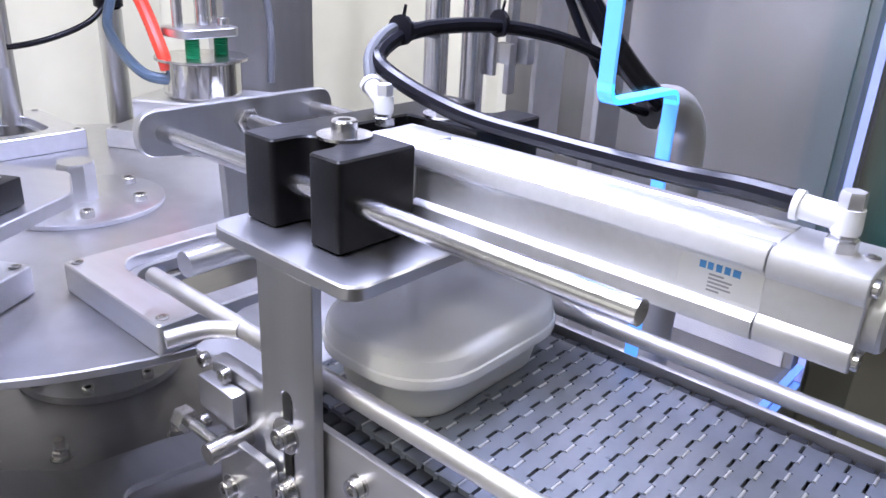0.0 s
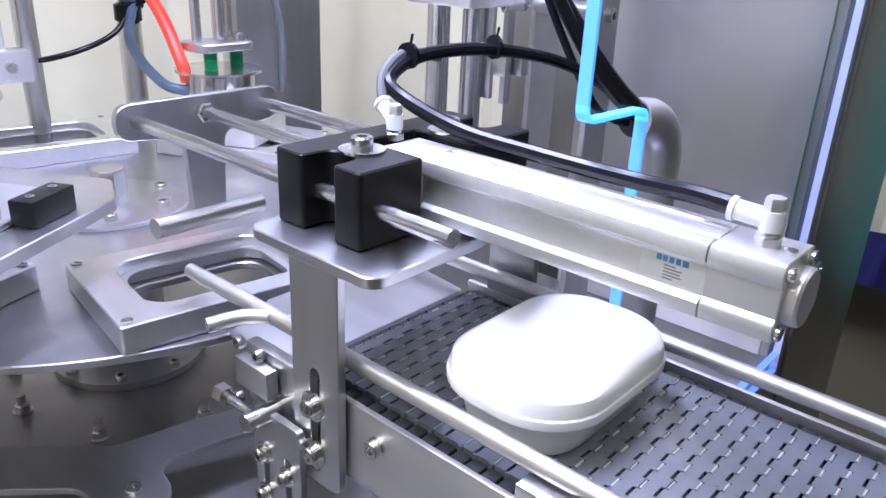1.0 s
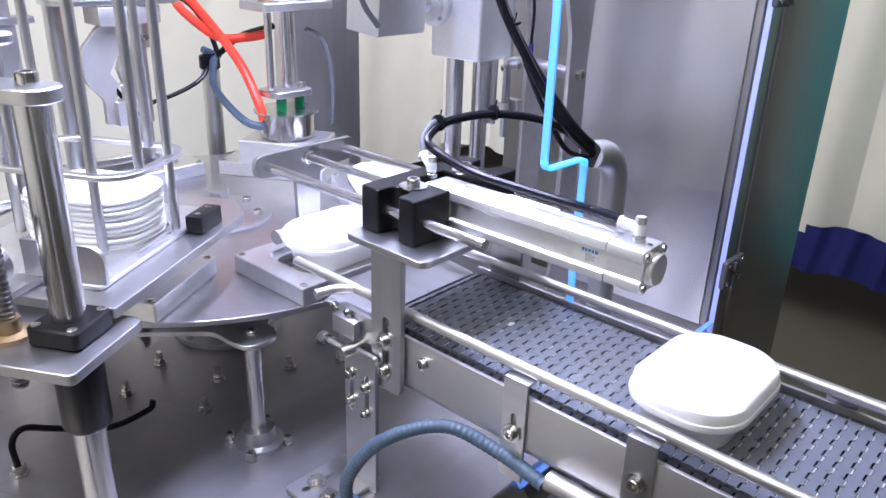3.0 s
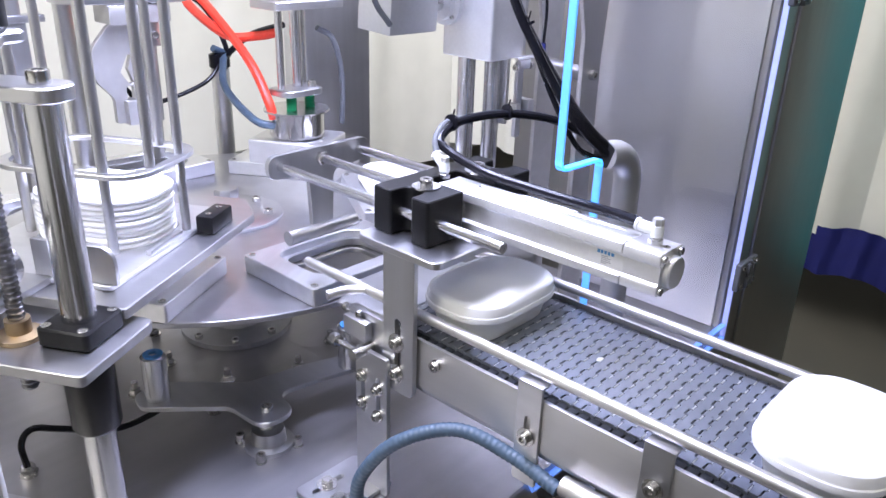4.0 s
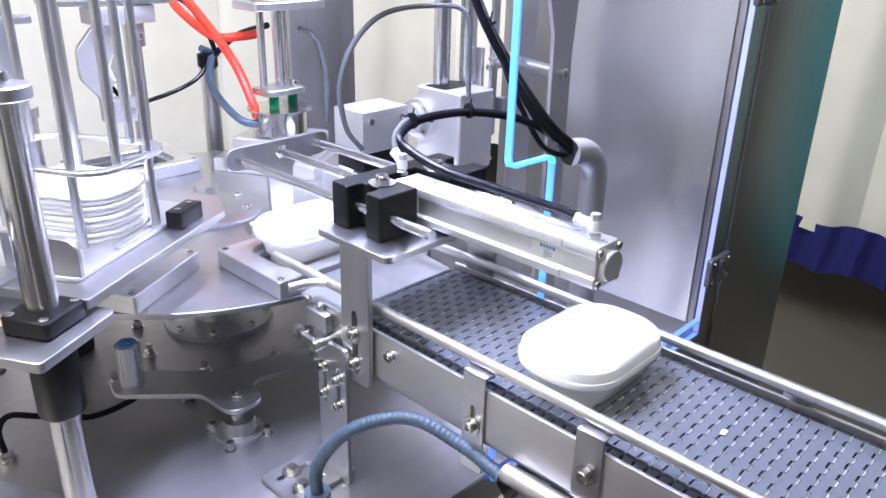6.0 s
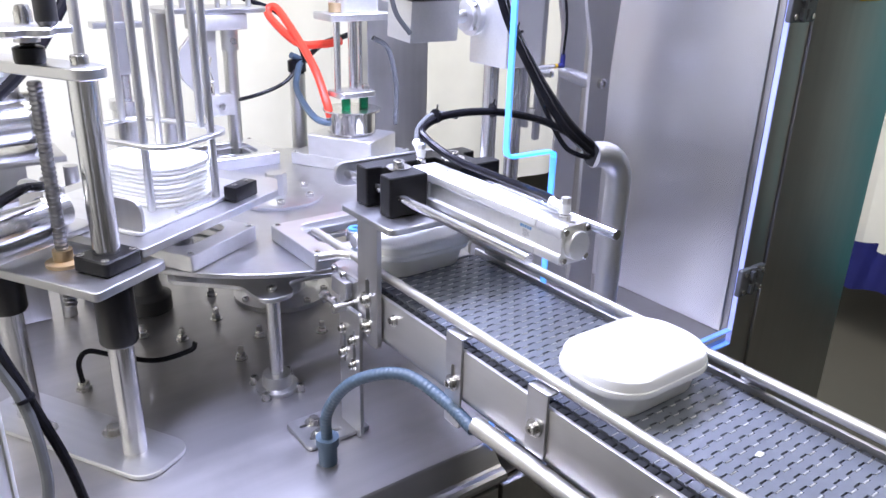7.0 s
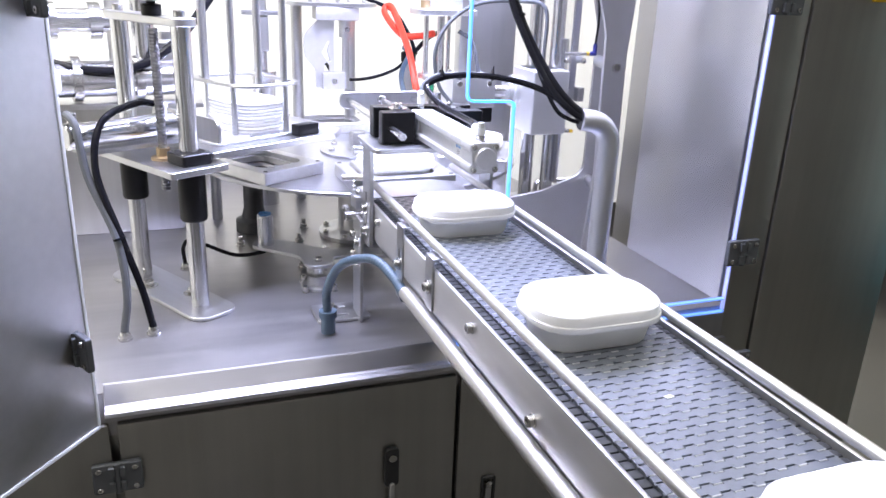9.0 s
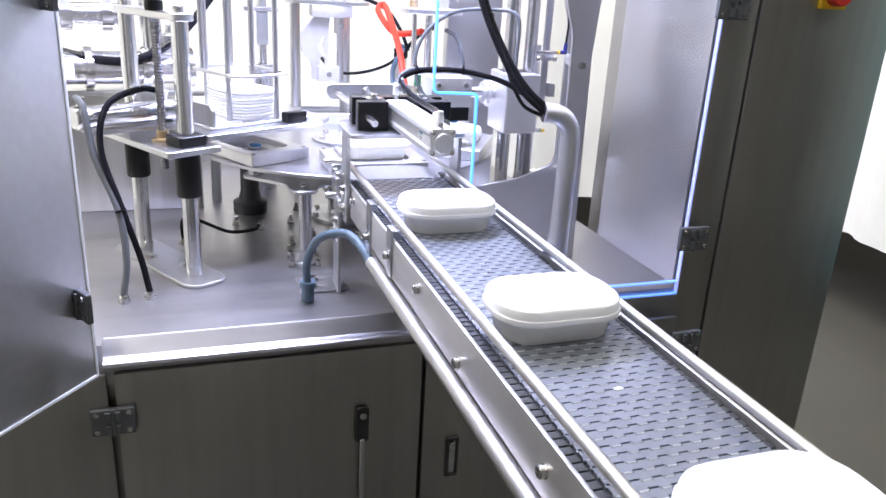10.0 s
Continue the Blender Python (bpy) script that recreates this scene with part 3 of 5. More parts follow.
box(bm, -0.084, -0.073, 0.098, 0.138, 1.050, 1.074, 0.002)
part("block", bm, STEEL_H, tens)
bm = B()
box(bm, -0.072, -0.060, 0.062, 0.140, 1.030, 1.082, 0.003)
part("slide_plate", bm, STEEL_H, tens)
bm = B()
rod(bm, (-0.092, 0.142, 1.040), (-0.092, 0.100, 1.040), 0.0038, 12)
rod(bm, (-0.103, 0.100, 1.040), (-0.072, 0.100, 1.040), 0.0070, 16)
part("adjusting_screw", bm, BOLT, tens)
bm = B()
hex_bolt(bm, (-0.092, 0.138, 1.040), (0, 1, 0), 0.0085, 0.012)
part("hex_head", bm, BOLT, tens)
for y, z in ((0.118, 1.078), (0.142, 1.080), (0.148, 1.028), (0.120, 1.028)):
    screw(tens, (-0.073, y, z), (-1, 0, 0), 0.0052, 0.006)

# flexible conduit from the deck to under the belt
cond = thing("conduit", at(0, 0, 0), "blue-grey corrugated cable conduit rising from the deck", "conduit")
bm = B()
tube(bm, [(-0.143, 0.018, 0.875), (-0.145, 0.012, 0.93), (-0.127, -0.026, 0.990), (-0.088, -0.08, 1.016), (-0.068, -0.14, 1.004), (-0.068, -0.20, 0.995)], 0.0078, 14, 10, ribs=0.035)
part("ribbed_tube", bm, BLUEHOSE, cond)
bm = B()
lathe(bm, [(0.013, 0), (0.013, 0.03), (0.016, 0.03), (0.016, 0.042), (0.011, 0.042)], at(-0.143, 0.018, 0.8455), 18)
part("end_sleeve", bm, BLUEHOSE, cond, "smooth blue-grey sleeve")

# ---- pusher over the conveyor ----
push = thing("puller_unit", at(0, 0, 0), "pneumatic cylinder and black guide block on a stainless stand", "pneumatic unit")
bm = B()
# upright plate with two slotted holes
prism(bm, fillet([(-0.053, 1.004), (-0.004, 1.004), (-0.004, 1.178), (-0.053, 1.178)], [.010, .010, .001, .001]), 0, 0.007,
      at(-0.064, 0, 0) @ Matrix(((0, 0, -1, 0), (-1, 0, 0, 0), (0, 1, 0, 0), (0, 0, 0, 1))), holes=[rounded(0.010, 0.085, 0.0048, 5, -0.029, 1.058)], bev=0.0006)
part("upright", bm, STEEL, push, "upright stainless plate with a long slot")
bm = B()
prism(bm, rounded(0.226, 0.128, 0.012, 5, 0.041, 0.0350), 1.178, 1.1865, None, bev=0.001)
part("table_plate", bm, STEEL_H, push, "thick stainless top plate with rounded corners")
bm = B()
box(bm, 0.150, 0.157, 0.004, 0.053, 1.0, 1.178, 0.001)
part("upright", bm, STEEL, push)
for z in (1.070, 1.030):
    screw(push, (-0.071, 0.030, z), (-1, 0, 0), 0.0068, 0.006, 0.0118)
# black block: H-shaped, concave cut-outs between the prongs
BX0, BX1, BY0, BY1 = -0.049, 0.132, 0.007, 0.093
half = [(BX0, BY0), (0.0085, BY0), (0.0105, 0.066), (0.0615, 0.066), (0.0635, BY0), (BX1, BY0), (BX1, 0.033), (BX1 - 0.026, 0.033), (BX1 - 0.026, 0.064), (BX1, 0.064), (BX1, BY1),
        (BX0, BY1), (BX0, 0.064), (BX0 + 0.026, 0.064), (BX0 + 0.026, 0.033), (BX0, 0.033)]
bm = B()
prism(bm, fillet(half, [.004, .002, .003, .003, .002, .004, .004, .013, .013, .004, .004, .004, .004, .013, .013, .004]), 1.187, 1.2400, None,
      holes=[rounded(0.026, 0.0075, 0.0037, 4, -0.0075, 0.046), rounded(0.026, 0.0075, 0.0037, 4, 0.0855, 0.046)], bev=0.0012)
blk = part("guide_block", bm, BLACK, push, "matt black anodised guide block with concave sides")
for x in (-0.0110, 0.0790):
    screw(blk, (x, 0.046, 1.2400), (0, 0, 1), 0.0078, 0.0085, 0.0165)
# cylinder: extruded profile with grooves, end caps, tie bolts
AX, AZ, H = 0.036, 1.2145, 0.0225
q = H
quarter = [(q - .0050, 0.0), (q - .0052, .0060), (q - .0040, .0095), (q - .0010, .0112), (q, .0125), (q, q - .0045), (q - .0013, q - .0013), (q - .0045, q), (.0122, q), (.0112, q - .0008),
           (.0106, q - .0034), (.0086, q - .0034), (.0080, q - .0014), (.0060, q - .0004), (0.0, q - .0004)]


def ribbed(pts):
    """A quarter of an outline, mirrored to the whole."""
    up = pts + [(-x, y) for x, y in pts[-2::-1]]
    return up + [(x, -y) for x, y in up[-2:0:-1]]


profile = ribbed(quarter)
cap_profile = ribbed([(q - .0028, 0.0), (q - .0028, .0085), (q - .0006, .0108), (q, .0125), (q, q - .0050), (q - .0015, q - .0015), (q - .0050, q), (0.0, q)])
CYM = Matrix(((1, 0, 0, AX), (0, 0, -1, 0), (0, 1, 0, AZ), (0, 0, 0, 1)))
cyl = thing("pneumatic_cylinder", at(0, 0, 0), "silver aluminium pneumatic cylinder with grooved profile and end caps", "cylinder")
bm = B()
prism(bm, profile, -0.0145, 0.192, CYM, bev=0.0003)
body = part("barrel", bm, CAST, cyl, "extruded aluminium barrel")
for y0, y1 in ((-0.054, -0.015), (0.1925, 0.2325)):
    bm = B()
    prism(bm, cap_profile, y0, y1, CYM, bev=0.0006)
    part("end_cap", bm, CAST, cyl, "cast aluminium end cap")
bm = B()
lathe(bm, [(0.0165, 0.2325), (0.0165, 0.2385), (0.0155, 0.240), (0.0, 0.240)], CYM @ pose(0, 0, 0))
part("collar", bm, CAST, cyl)
for sx in (-1, 1):
    for sz in (-1, 1):
        screw(cyl, (AX + sx * 0.0165, -0.2325, AZ + sz * 0.0165), (0, -1, 0), 0.0042, 0.003)
for y, dz in ((-0.214, 0), (0.062, 0)):
    bm = B()
    lathe(bm, [(0.0070, 0), (0.0070, 0.005), (0.0055, 0.006), (0.0055, 0.008)], at(AX, y, AZ + H), 6)
    nut = part("fitting_nut", bm, BOLT, cyl, "hex steel fitting")
    bm = B()
    lathe(bm, [(0.0060, 0), (0.0064, 0.003), (0.0060, 0.011)], at(AX, y, AZ + H + 0.0078), 16)
    d = Vector((0.0, 1, 0.05)) if y < 0 else Vector((0.25, 0.9, 0.45))
    rod(bm, Vector((AX, y, AZ + H + .0135)), Vector((AX, y, AZ + H + .0135)) + d.normalized() * 0.019, 0.0056, 16)
    rod(bm, Vector((AX, y, AZ + H + .0135)) + d.normalized() * 0.019, Vector((AX, y, AZ + H + .0135)) + d.normalized() * 0.022, 0.0068, 16)
    part("push_in_elbow", bm, WHITEPL, cyl, "white push-in elbow fitting")
    bm = B()
    lathe(bm, [(0.0056, 0), (0.0056, 0.006), (0.005, 0.0072), (0, 0.0072)], at(AX, y, AZ + H + 0.0188), 6)
    part("fitting_cap", bm, CAST, cyl)
screw(cyl, (AX + 0.0, -0.2265, AZ + H), (0, 0, 1), 0.0035, 0.001)


# plain maker's mark and small print as bars on the barrel's side
LABEL = at(AX - H + 0.0046, 0, 0) @ Matrix(((0, 0, -1, 0), (-1, 0, 0, 0), (0, 1, 0, 0), (0, 0, 0, 1)))
bm = B()
prism(bm, rounded(0.040, 0.019, 0.003, 3, 0.1735, AZ - 0.0005), -0.0008, 0.0, None, bev=0.0002)
mk = part("label_plate", bm, LABELW, cyl, "pale satin label strip")
mk.matrix_basis = LABEL
bm = B()
for i, w in enumerate((.0030, .0026, .0027, .0027, .0034)):
    box(bm, 0.163 + i * .0039, 0.163 + i * .0039 + w, AZ + .0035, AZ + .0070, 0, .0002, 0)
mk = part("makers_mark", bm, PRINT_B, cyl, "row of blue printed blocks")
mk.matrix_basis = LABEL
bm = B()
for i, w in enumerate((.007, .011, .010, .011, .006)):
    box(bm, 0.168, 0.168 + w, AZ + .0010 - i * .0019, AZ + .0019 - i * .0019, 0, .0002, 0)
mk = part("print_lines", bm, PRINT_G, cyl, "lines of small grey print")
mk.matrix_basis = LABEL

# moving frame: cross plate, three rods, arm with a cross bar; origin at the plate's middle
FX, FY = 0.035, 0.322
slide = thing("container_puller", at(FX, FY, 1.212), "moving frame of three polished rods, cross plate and hanging pull bar", "puller")
for x, r, y0 in ((-0.068, 0.0062, -0.380), (0.068, 0.0062, -0.380), (0.0, 0.006, -0.300)):
    bm = B()
    rod(bm, (x, 0.003, 0.0), (x, y0, 0.0), r, 20)
    part("guide_rod" if abs(x) > .03 else "piston_rod", bm, CHROME, slide, "polished steel rod")
bm = B()
prism(bm, fillet([(-0.087, -0.016), (-0.022, -0.022), (-0.018, -0.105), (0.018, -0.105), (0.022, -0.022), (0.087, -0.016), (0.087, 0.016), (-0.087, 0.016)],
                 [.015, .012, .002, .002, .012, .015, .015, .015]), -0.004, 0.004, Matrix(((1, 0, 0, 0), (0, 0, -1, 0), (0, 1, 0, 0), (0, 0, 0, 1))), bev=0.0008)
part("cross_plate", bm, STEEL, slide, "stainless cross plate with a hanging arm")
bm = B()
rod(bm, (-0.060, -0.002, -0.105), (0.060, -0.002, -0.105), 0.0105, 20)
part("pull_bar", bm, STEEL, slide, "round stainless pull bar")
screw(slide, (0.0, 0.004, 0.0), (0, 1, 0), 0.009, 0.008, 0.0, "hex")
for x in (-0.068, 0.068):
    screw(slide, (x, 0.004, 0.0), (0, 1, 0), 0.008, 0.006)
bm = B()
hex_bolt(bm, (0.0, -0.004, 0.0), (0, -1, 0), 0.010, 0.007)
part("lock_nut", bm, BOLT, slide)

# ---- turntable ----
table = thing("turntable", at(HUB.x, HUB.y, TABLE_Z), "round stainless indexing table with six container cups", "turntable")
bm = B()
cut_outs = []
for k in range(6):
    turn = pose(0, 0, 0, 0, 0, -90 - 60 * k) @ at(CUP_R, 0, 0)
    cut_outs.append([tuple((turn @ Vector((x, y, 0))).xy) for x, y in rounded(0.093, 0.135, 0.022, 6)])
prism(bm, [(0.378 * math.cos(radians(3.0 * i)), 0.378 * math.sin(radians(3.0 * i))) for i in range(120)], -0.008, 0.0, None, holes=cut_outs, bev=0.0012)
part("disc", bm, DISC, table, "round stainless disc with six openings")
bm = B()
lathe(bm, [(0.02, 0.0005), (0.090, 0.0005), (0.090, 0.005), (0.087, 0.006), (0.02, 0.006)], None, 48)
hubp = part("hub_plate", bm, STEEL_H, table, "round hub plate")
for i in range(6):
    a = radians(60 * i + 12)
    screw(hubp, (0.068 * math.cos(a), 0.068 * math.sin(a), 0.006), (0, 0, 1), 0.0075, 0.008)
bm = B()
lathe(bm, [(0.021, 0.006), (0.021, 0.044), (0.019, 0.048), (0.0, 0.048)], None, 8)
part("hub_nut", bm, STEEL, table, "tall hexagonal hub nut")


def cup(parent, ang):
    """A machined frame that carries a container; long side along the rim."""
    m = pose(0, 0, 0, 0, 0, ang) @ at(CUP_R, 0, 0)
    outer = fillet([(-0.078, -0.108), (0.078, -0.108), (0.078, 0.108), (-0.078, 0.108)], .004)
    bm = B()
    prism(bm, outer, 0.0005, 0.0265, m, holes=[rounded(0.108, 0.150, 0.026, 6)], bev=0.0012)
    c = part("cup_frame", bm, ALU, parent, "machined aluminium frame with rounded opening")
    bm = B()
    prism(bm, rounded(0.109, 0.151, 0.030, 6), 0.014, 0.0155, m, holes=[rounded(0.094, 0.136, 0.024, 6)], bev=0)
    part("inner_step", bm, ALU, c)
    for sx in (-1, 1):
        for sy in (-1, 1):
            screw(c, m @ Vector((sx * 0.069, sy * 0.099, 0.0265)), (0, 0, 1), 0.005, 0.0015)


for k in range(6):
    cup(table, -90 - 60 * k)


# ---- containers ----
def tub_rings(bm, secs, close):
    rings = [[bm.verts.new((x, y, z)) for x, y in rounded(w, d, r, 7)] for d, w, z, r in secs]
    n = len(rings[0])
    for a, b in zip(rings, rings[1:]):
        for i in range(n):
            bm.faces.new((a[i], a[(i + 1) % n], b[(i + 1) % n], b[i]))
    if close[0]:
        bm.faces.new(rings[0][::-1])
    if close[1]:
        bm.faces.new(rings[-1])


bm = B()
tub_rings(bm, [(0.077, 0.117, 0.0, 0.026), (0.081, 0.121, 0.002, 0.029), (0.090, 0.131, 0.0205, 0.034), (0.092, 0.133, 0.0212, 0.035), (0.092, 0.133, 0.0232, 0.035), (0.101, 0.143, 0.0240, 0.040)], (True, True))
TUB_MESH = mesh_of("tub", bm, TUB)
bm = B()
tub_rings(bm, [(0.103, 0.145, 0.0242, 0.041), (0.107, 0.149, 0.0252, 0.043), (0.108, 0.150, 0.0285, 0.043), (0.1075, 0.1495, 0.0310, 0.043), (0.1055, 0.1475, 0.0318, 0.043), (0.1045, 0.1465, 0.0365, 0.042),
               (0.1020, 0.1440, 0.0405, 0.041), (0.0975, 0.1395, 0.0425, 0.040), (0.0900, 0.1320, 0.0434, 0.037), (0.0850, 0.1270, 0.0431, 0.035)], (True, True))
LIDT_MESH = mesh_of("lid", bm, LIDW)

for me_ in (TUB_MESH, LIDT_MESH):
    me_.transform(Matrix.Diagonal((1.075, 1.075, 1.14, 1)))


def container(m, label):
    t = thing("food_container", m, label, "container", "white food containers")
    for nm, me in (("tub", TUB_MESH), ("lid", LIDT_MESH)):
        ob = new(nm, me)
        ob.parent = t
    return t


V = 0.104                                     # belt speed, metres a second
tubs = [container(at(CX, 0.1 * k, BELT_Z), lab) for k, lab in enumerate((
    "closed white plastic container riding on the belt", "closed white plastic container pulled from its cup onto the belt",
    "closed white plastic container pulled from its cup onto the belt", "closed white plastic container set into a table cup by the gripper",
    "closed white plastic container held by the gripper"))]

# ---- magazine of lids, along the table's radius ----
MAG = at(-0.194, 0.412, 0) @ pose(0, 0, 0, 0, 0, 30)     # x towards the hub, y along the rim
LU, LV = -0.052, -0.014                   # middle of the lid stack
mag = thing("lid_magazine", MAG, "stainless lid magazine plate with upright guide rods and a ring", "magazine")
bm = B()
prism(bm, fillet([(-0.222, -0.148), (0.070, -0.148), (0.118, -0.112), (0.118, 0.112), (0.070, 0.148), (-0.222, 0.148)], [.004, .020, .016, .016, .020, .004]), 1.134, 1.146, None,
      holes=[rounded(0.11, 0.15, 0.02, 5, LU, LV)], bev=0.001)
part("base_plate", bm, STEEL_H, mag, "thick stainless base plate with chamfered tip")
bm = B()
prism(bm, fillet([(-0.193, -0.113), (0.060, -0.113), (0.060, 0.104), (-0.193, 0.104)], .006), 1.1465, 1.1525, None, holes=[rounded(0.105, 0.145, 0.02, 5, LU, LV)], bev=0.001)
part("tray", bm, ALU, mag, "flat aluminium tray")
for v0, v1, rr in ((-0.118, -0.020, [.001, .001, .002, .034]), (0.020, 0.108, [.001, .001, .034, .002])):
    bm = B()
    prism(bm, fillet([(v0, 0), (v1, 0), (v1, 0.043), (v0, 0.043)], rr), 0, 0.006,
          Matrix(((0, 0, 1, -0.190), (1, 0, 0, 0), (0, 1, 0, 1.1527), (0, 0, 0, 1))), bev=0.0006)
    part("back_cheek", bm, STEEL, mag, "upright back plate with a rounded shoulder")
bm = B()
prism(bm, rounded(0.150, 0.196, 0.040, 8, LU, LV), 1.244, 1.250, None, holes=[rounded(0.128, 0.174, 0.034, 8, LU, LV)], bev=0.0008)
part("ring", bm, STEEL_H, mag, "rounded rectangular ring")
for u, v, zb in ((-0.064, -0.050, 1.152), (0.030, -0.087, 1.152), (-0.030, -0.087, 1.247), (-0.064, 0.045, 1.247), (0.064, -0.040, 1.247), (0.064, 0.045, 1.152), (-0.030, 0.087, 1.152), (0.035, 0.087, 1.247)):
    bm = B()
    rod(bm, (LU + u, LV + v, zb), (LU + u, LV + v, 1.80), 0.0058, 14)
    part("guide_rod", bm, STEEL, mag, "upright steel guide rod")
bm = B()
box(bm, -0.110, -0.042, -0.108, -0.100, 1.1527, 1.159, 0.001)
part("stop_bar", bm, STEEL, mag)
bm = B()
box(bm, -0.018, 0.034, -0.135, -0.112, 1.1465, 1.169, 0.002)
sb = part("stop_block", bm, BLACK, mag, "black stop block with two screws")
for u in (-0.006, 0.022):
    screw(sb, (u, -0.1235, 1.169), (0, 0, 1), 0.004, 0.001)

# stack of lids, each one a thing
LID = B()
rr_ = []
for d, w, z, r in ((0.112, 0.150, 0.0, 0.045), (0.116, 0.154, 0.001, 0.047), (0.117, 0.155, 0.004, 0.047), (0.113, 0.151, 0.0055, 0.045), (0.102, 0.140, 0.006, 0.040), (0.098, 0.136, 0.0045, 0.038)):
    rr_.append([LID.verts.new((x, y, z)) for x, y in rounded(d, w, r, 6)])
for a, b in zip(rr_, rr_[1:]):
    for i in range(len(a)):
        LID.faces.new((a[i], a[(i + 1) % len(a)], b[(i + 1) % len(a)], b[i]))
LID.faces.new(rr_[0][::-1])
LID.faces.new(rr_[-1])
LID_MESH = mesh_of("lid", LID, LIDW)
rnd = random.Random(4)
for k in range(9):
    ob = new("plastic_lid", LID_MESH)
    ob.matrix_basis = MAG @ at(LU + rnd.uniform(-.0015, .0015), LV + rnd.uniform(-.0015, .0015), 1.153 + 0.0066 * k) @ pose(0, 0, 0, 0, 0, rnd.uniform(-1.2, 1.2))
    tagged(ob, "white plastic lid in a stack on the magazine", "lid", "stacked lids")

# pillar pair that carries the magazine, with lead screw and hand wheel
pil = thing("magazine_stand", MAG, "two polished pillars with lead screw, black clamps and star hand wheel", "stand")
PU, PV = -0.252, (-0.118, 0.085)
for v in PV:
    bm = B()
    rod(bm, (PU, v, 0.853), (PU, v, 1.362), 0.0165, 28)
    part("pillar", bm, CHROME, pil, "polished steel pillar")
    bm = B()
    lathe(bm, [(0.0175, 0), (0.0225, 0.0), (0.0245, 0.004), (0.0245, 0.092), (0.0175, 0.092)], at(PU, v, 1.022))
    part("bush", bm, BLACK, pil, "black bush below the plate")
    bm = B()
    prism(bm, rounded(0.060, 0.056, 0.006, 4, PU, v), 1.1275, 1.1478, None, bev=0.002)
    c = part("clamp", bm, BLACK, pil, "black square clamp with three screws")
    for du, dv in ((-0.023, -0.020), (0.023, -0.020), (0.023, 0.020), (-0.023, 0.020)):
        screw(c, (PU + du, v + dv, 1.1478), (0, 0, 1), 0.005, 0.0012)
    screw(pil, (PU, v, 1.376), (0, 0, 1), 0.010, 0.012)
bm = B()
prism(bm, fillet([(-0.318, -0.165), (-0.200, -0.165), (-0.200, 0.135), (-0.318, 0.135)], [.008, .012, .012, .008]), 1.1150, 1.1270, None, bev=0.001)
part("carrier_plate", bm, STEEL_H, pil, "thick stainless carrier plate")
bm = B()
prism(bm, rounded(0.046, 0.258, 0.020, 6, PU, -0.0165), 1.362, 1.376, None, bev=0.0015)
part("top_plate", bm, STEEL_H, pil, "stainless top plate with rounded ends")
bm = B()
prism(bm, rounded(0.092, 0.330, 0.030, 6, PU, -0.0165), 0.8462, 0.8535, None, bev=0.001)
fp = part("foot_plate", bm, STEEL_H, pil, "stainless foot plate")
for u, v in ((PU + .018, -0.062), (PU - 0.02, 0.03), (PU + .02, 0.12)):
    screw(fp, (u, v, 0.8535), (0, 0, 1), 0.0105, 0.009, 0.017, "hex")
bm = B()
lathe(bm, [(0.0085 if i % 2 else 0.0072, 1.07 + i * 0.0028) for i in range(int((1.36 - 1.07) / 0.0028))], at(PU - 0.018, -0.062, 0), 14)
part("lead_screw", bm, SCREW, pil, "threaded lead screw")
bm = B()
lathe(bm, [(0.022, 1.1272), (0.022, 1.132), (0.012, 1.134), (0.012, 1.148), (0.009, 1.148)], at(PU - 0.018, -0.062, 0), 20)
part("screw_nut", bm, BRASS, pil, "brass flange nut")
bm = B()
lathe(bm, [(0.016, 1.3765), (0.017, 1.380), (0.017, 1.394), (0.012, 1.396), (0.008, 1.396), (0.008, 1.412)], at(PU - 0.018, -0.062, 0), 20)
part("bearing_cap", bm, BLACK, pil, "black bearing cap")
bm = B()
star = []
for i in range(64):
    a = 2 * math.pi * i / 64
    star.append(((0.044 + 0.006 * math.cos(7 * a)) * math.cos(a), (0.044 + 0.006 * math.cos(7 * a)) * math.sin(a)))
prism(bm, star, 1.408, 1.419, at(PU - 0.018, -0.062, 0), bev=0.0025)
lathe(bm, [(0.014, 1.400), (0.014, 1.408)], at(PU - 0.018, -0.062, 0), 20)
part("hand_wheel", bm, STEEL, pil, "lobed steel hand wheel")
bm = B()
lathe(bm, [(0.010, 1.419), (0.010, 1.432), (0.007, 1.440), (0.0, 1.441)], at(PU - 0.018, -0.062, 0), 12)
part("dome_nut", bm, BOLT, pil)
bm = B()
lathe(bm, [(0.008, 1.419), (0.012, 1.425), (0.012, 1.462), (0.006, 1.470), (0, 1.470)], at(PU - 0.018, -0.098, 0), 16)
part("crank_knob", bm, BLACKPL, pil, "black crank knob")

# lid pusher cylinder with two hoses
lp = thing("lid_pusher", MAG, "round stainless air cylinder lying beside the magazine", "cylinder")
bm = B()
lathe(bm, [(0.0, 0.0), (0.020, 0.0), (0.023, 0.003), (0.023, 0.028), (0.021, 0.030), (0.021, 0.170), (0.023, 0.172), (0.023, 0.200), (0.010, 0.203), (0.0, 0.203)], axis_m((-0.42, -0.012, 1.178), (1, 0, 0)), 28)
part("barrel", bm, CHROME, lp)
bm = B()
box(bm, -0.40, -0.19, -0.040, 0.020, 1.1465, 1.155, 0.002)
part("mount_plate", bm, STEEL_H, lp)
for u in (-0.405, -0.235):
    bm = B()
    lathe(bm, [(0.007, 0), (0.007, 0.010), (0.009, 0.010), (0.009, 0.018), (0.0, 0.020)], at(u, -0.012, 1.199), 12)
    part("fitting", bm, WHITEPL if u > -.3 else BOLT, lp, "air fitting")


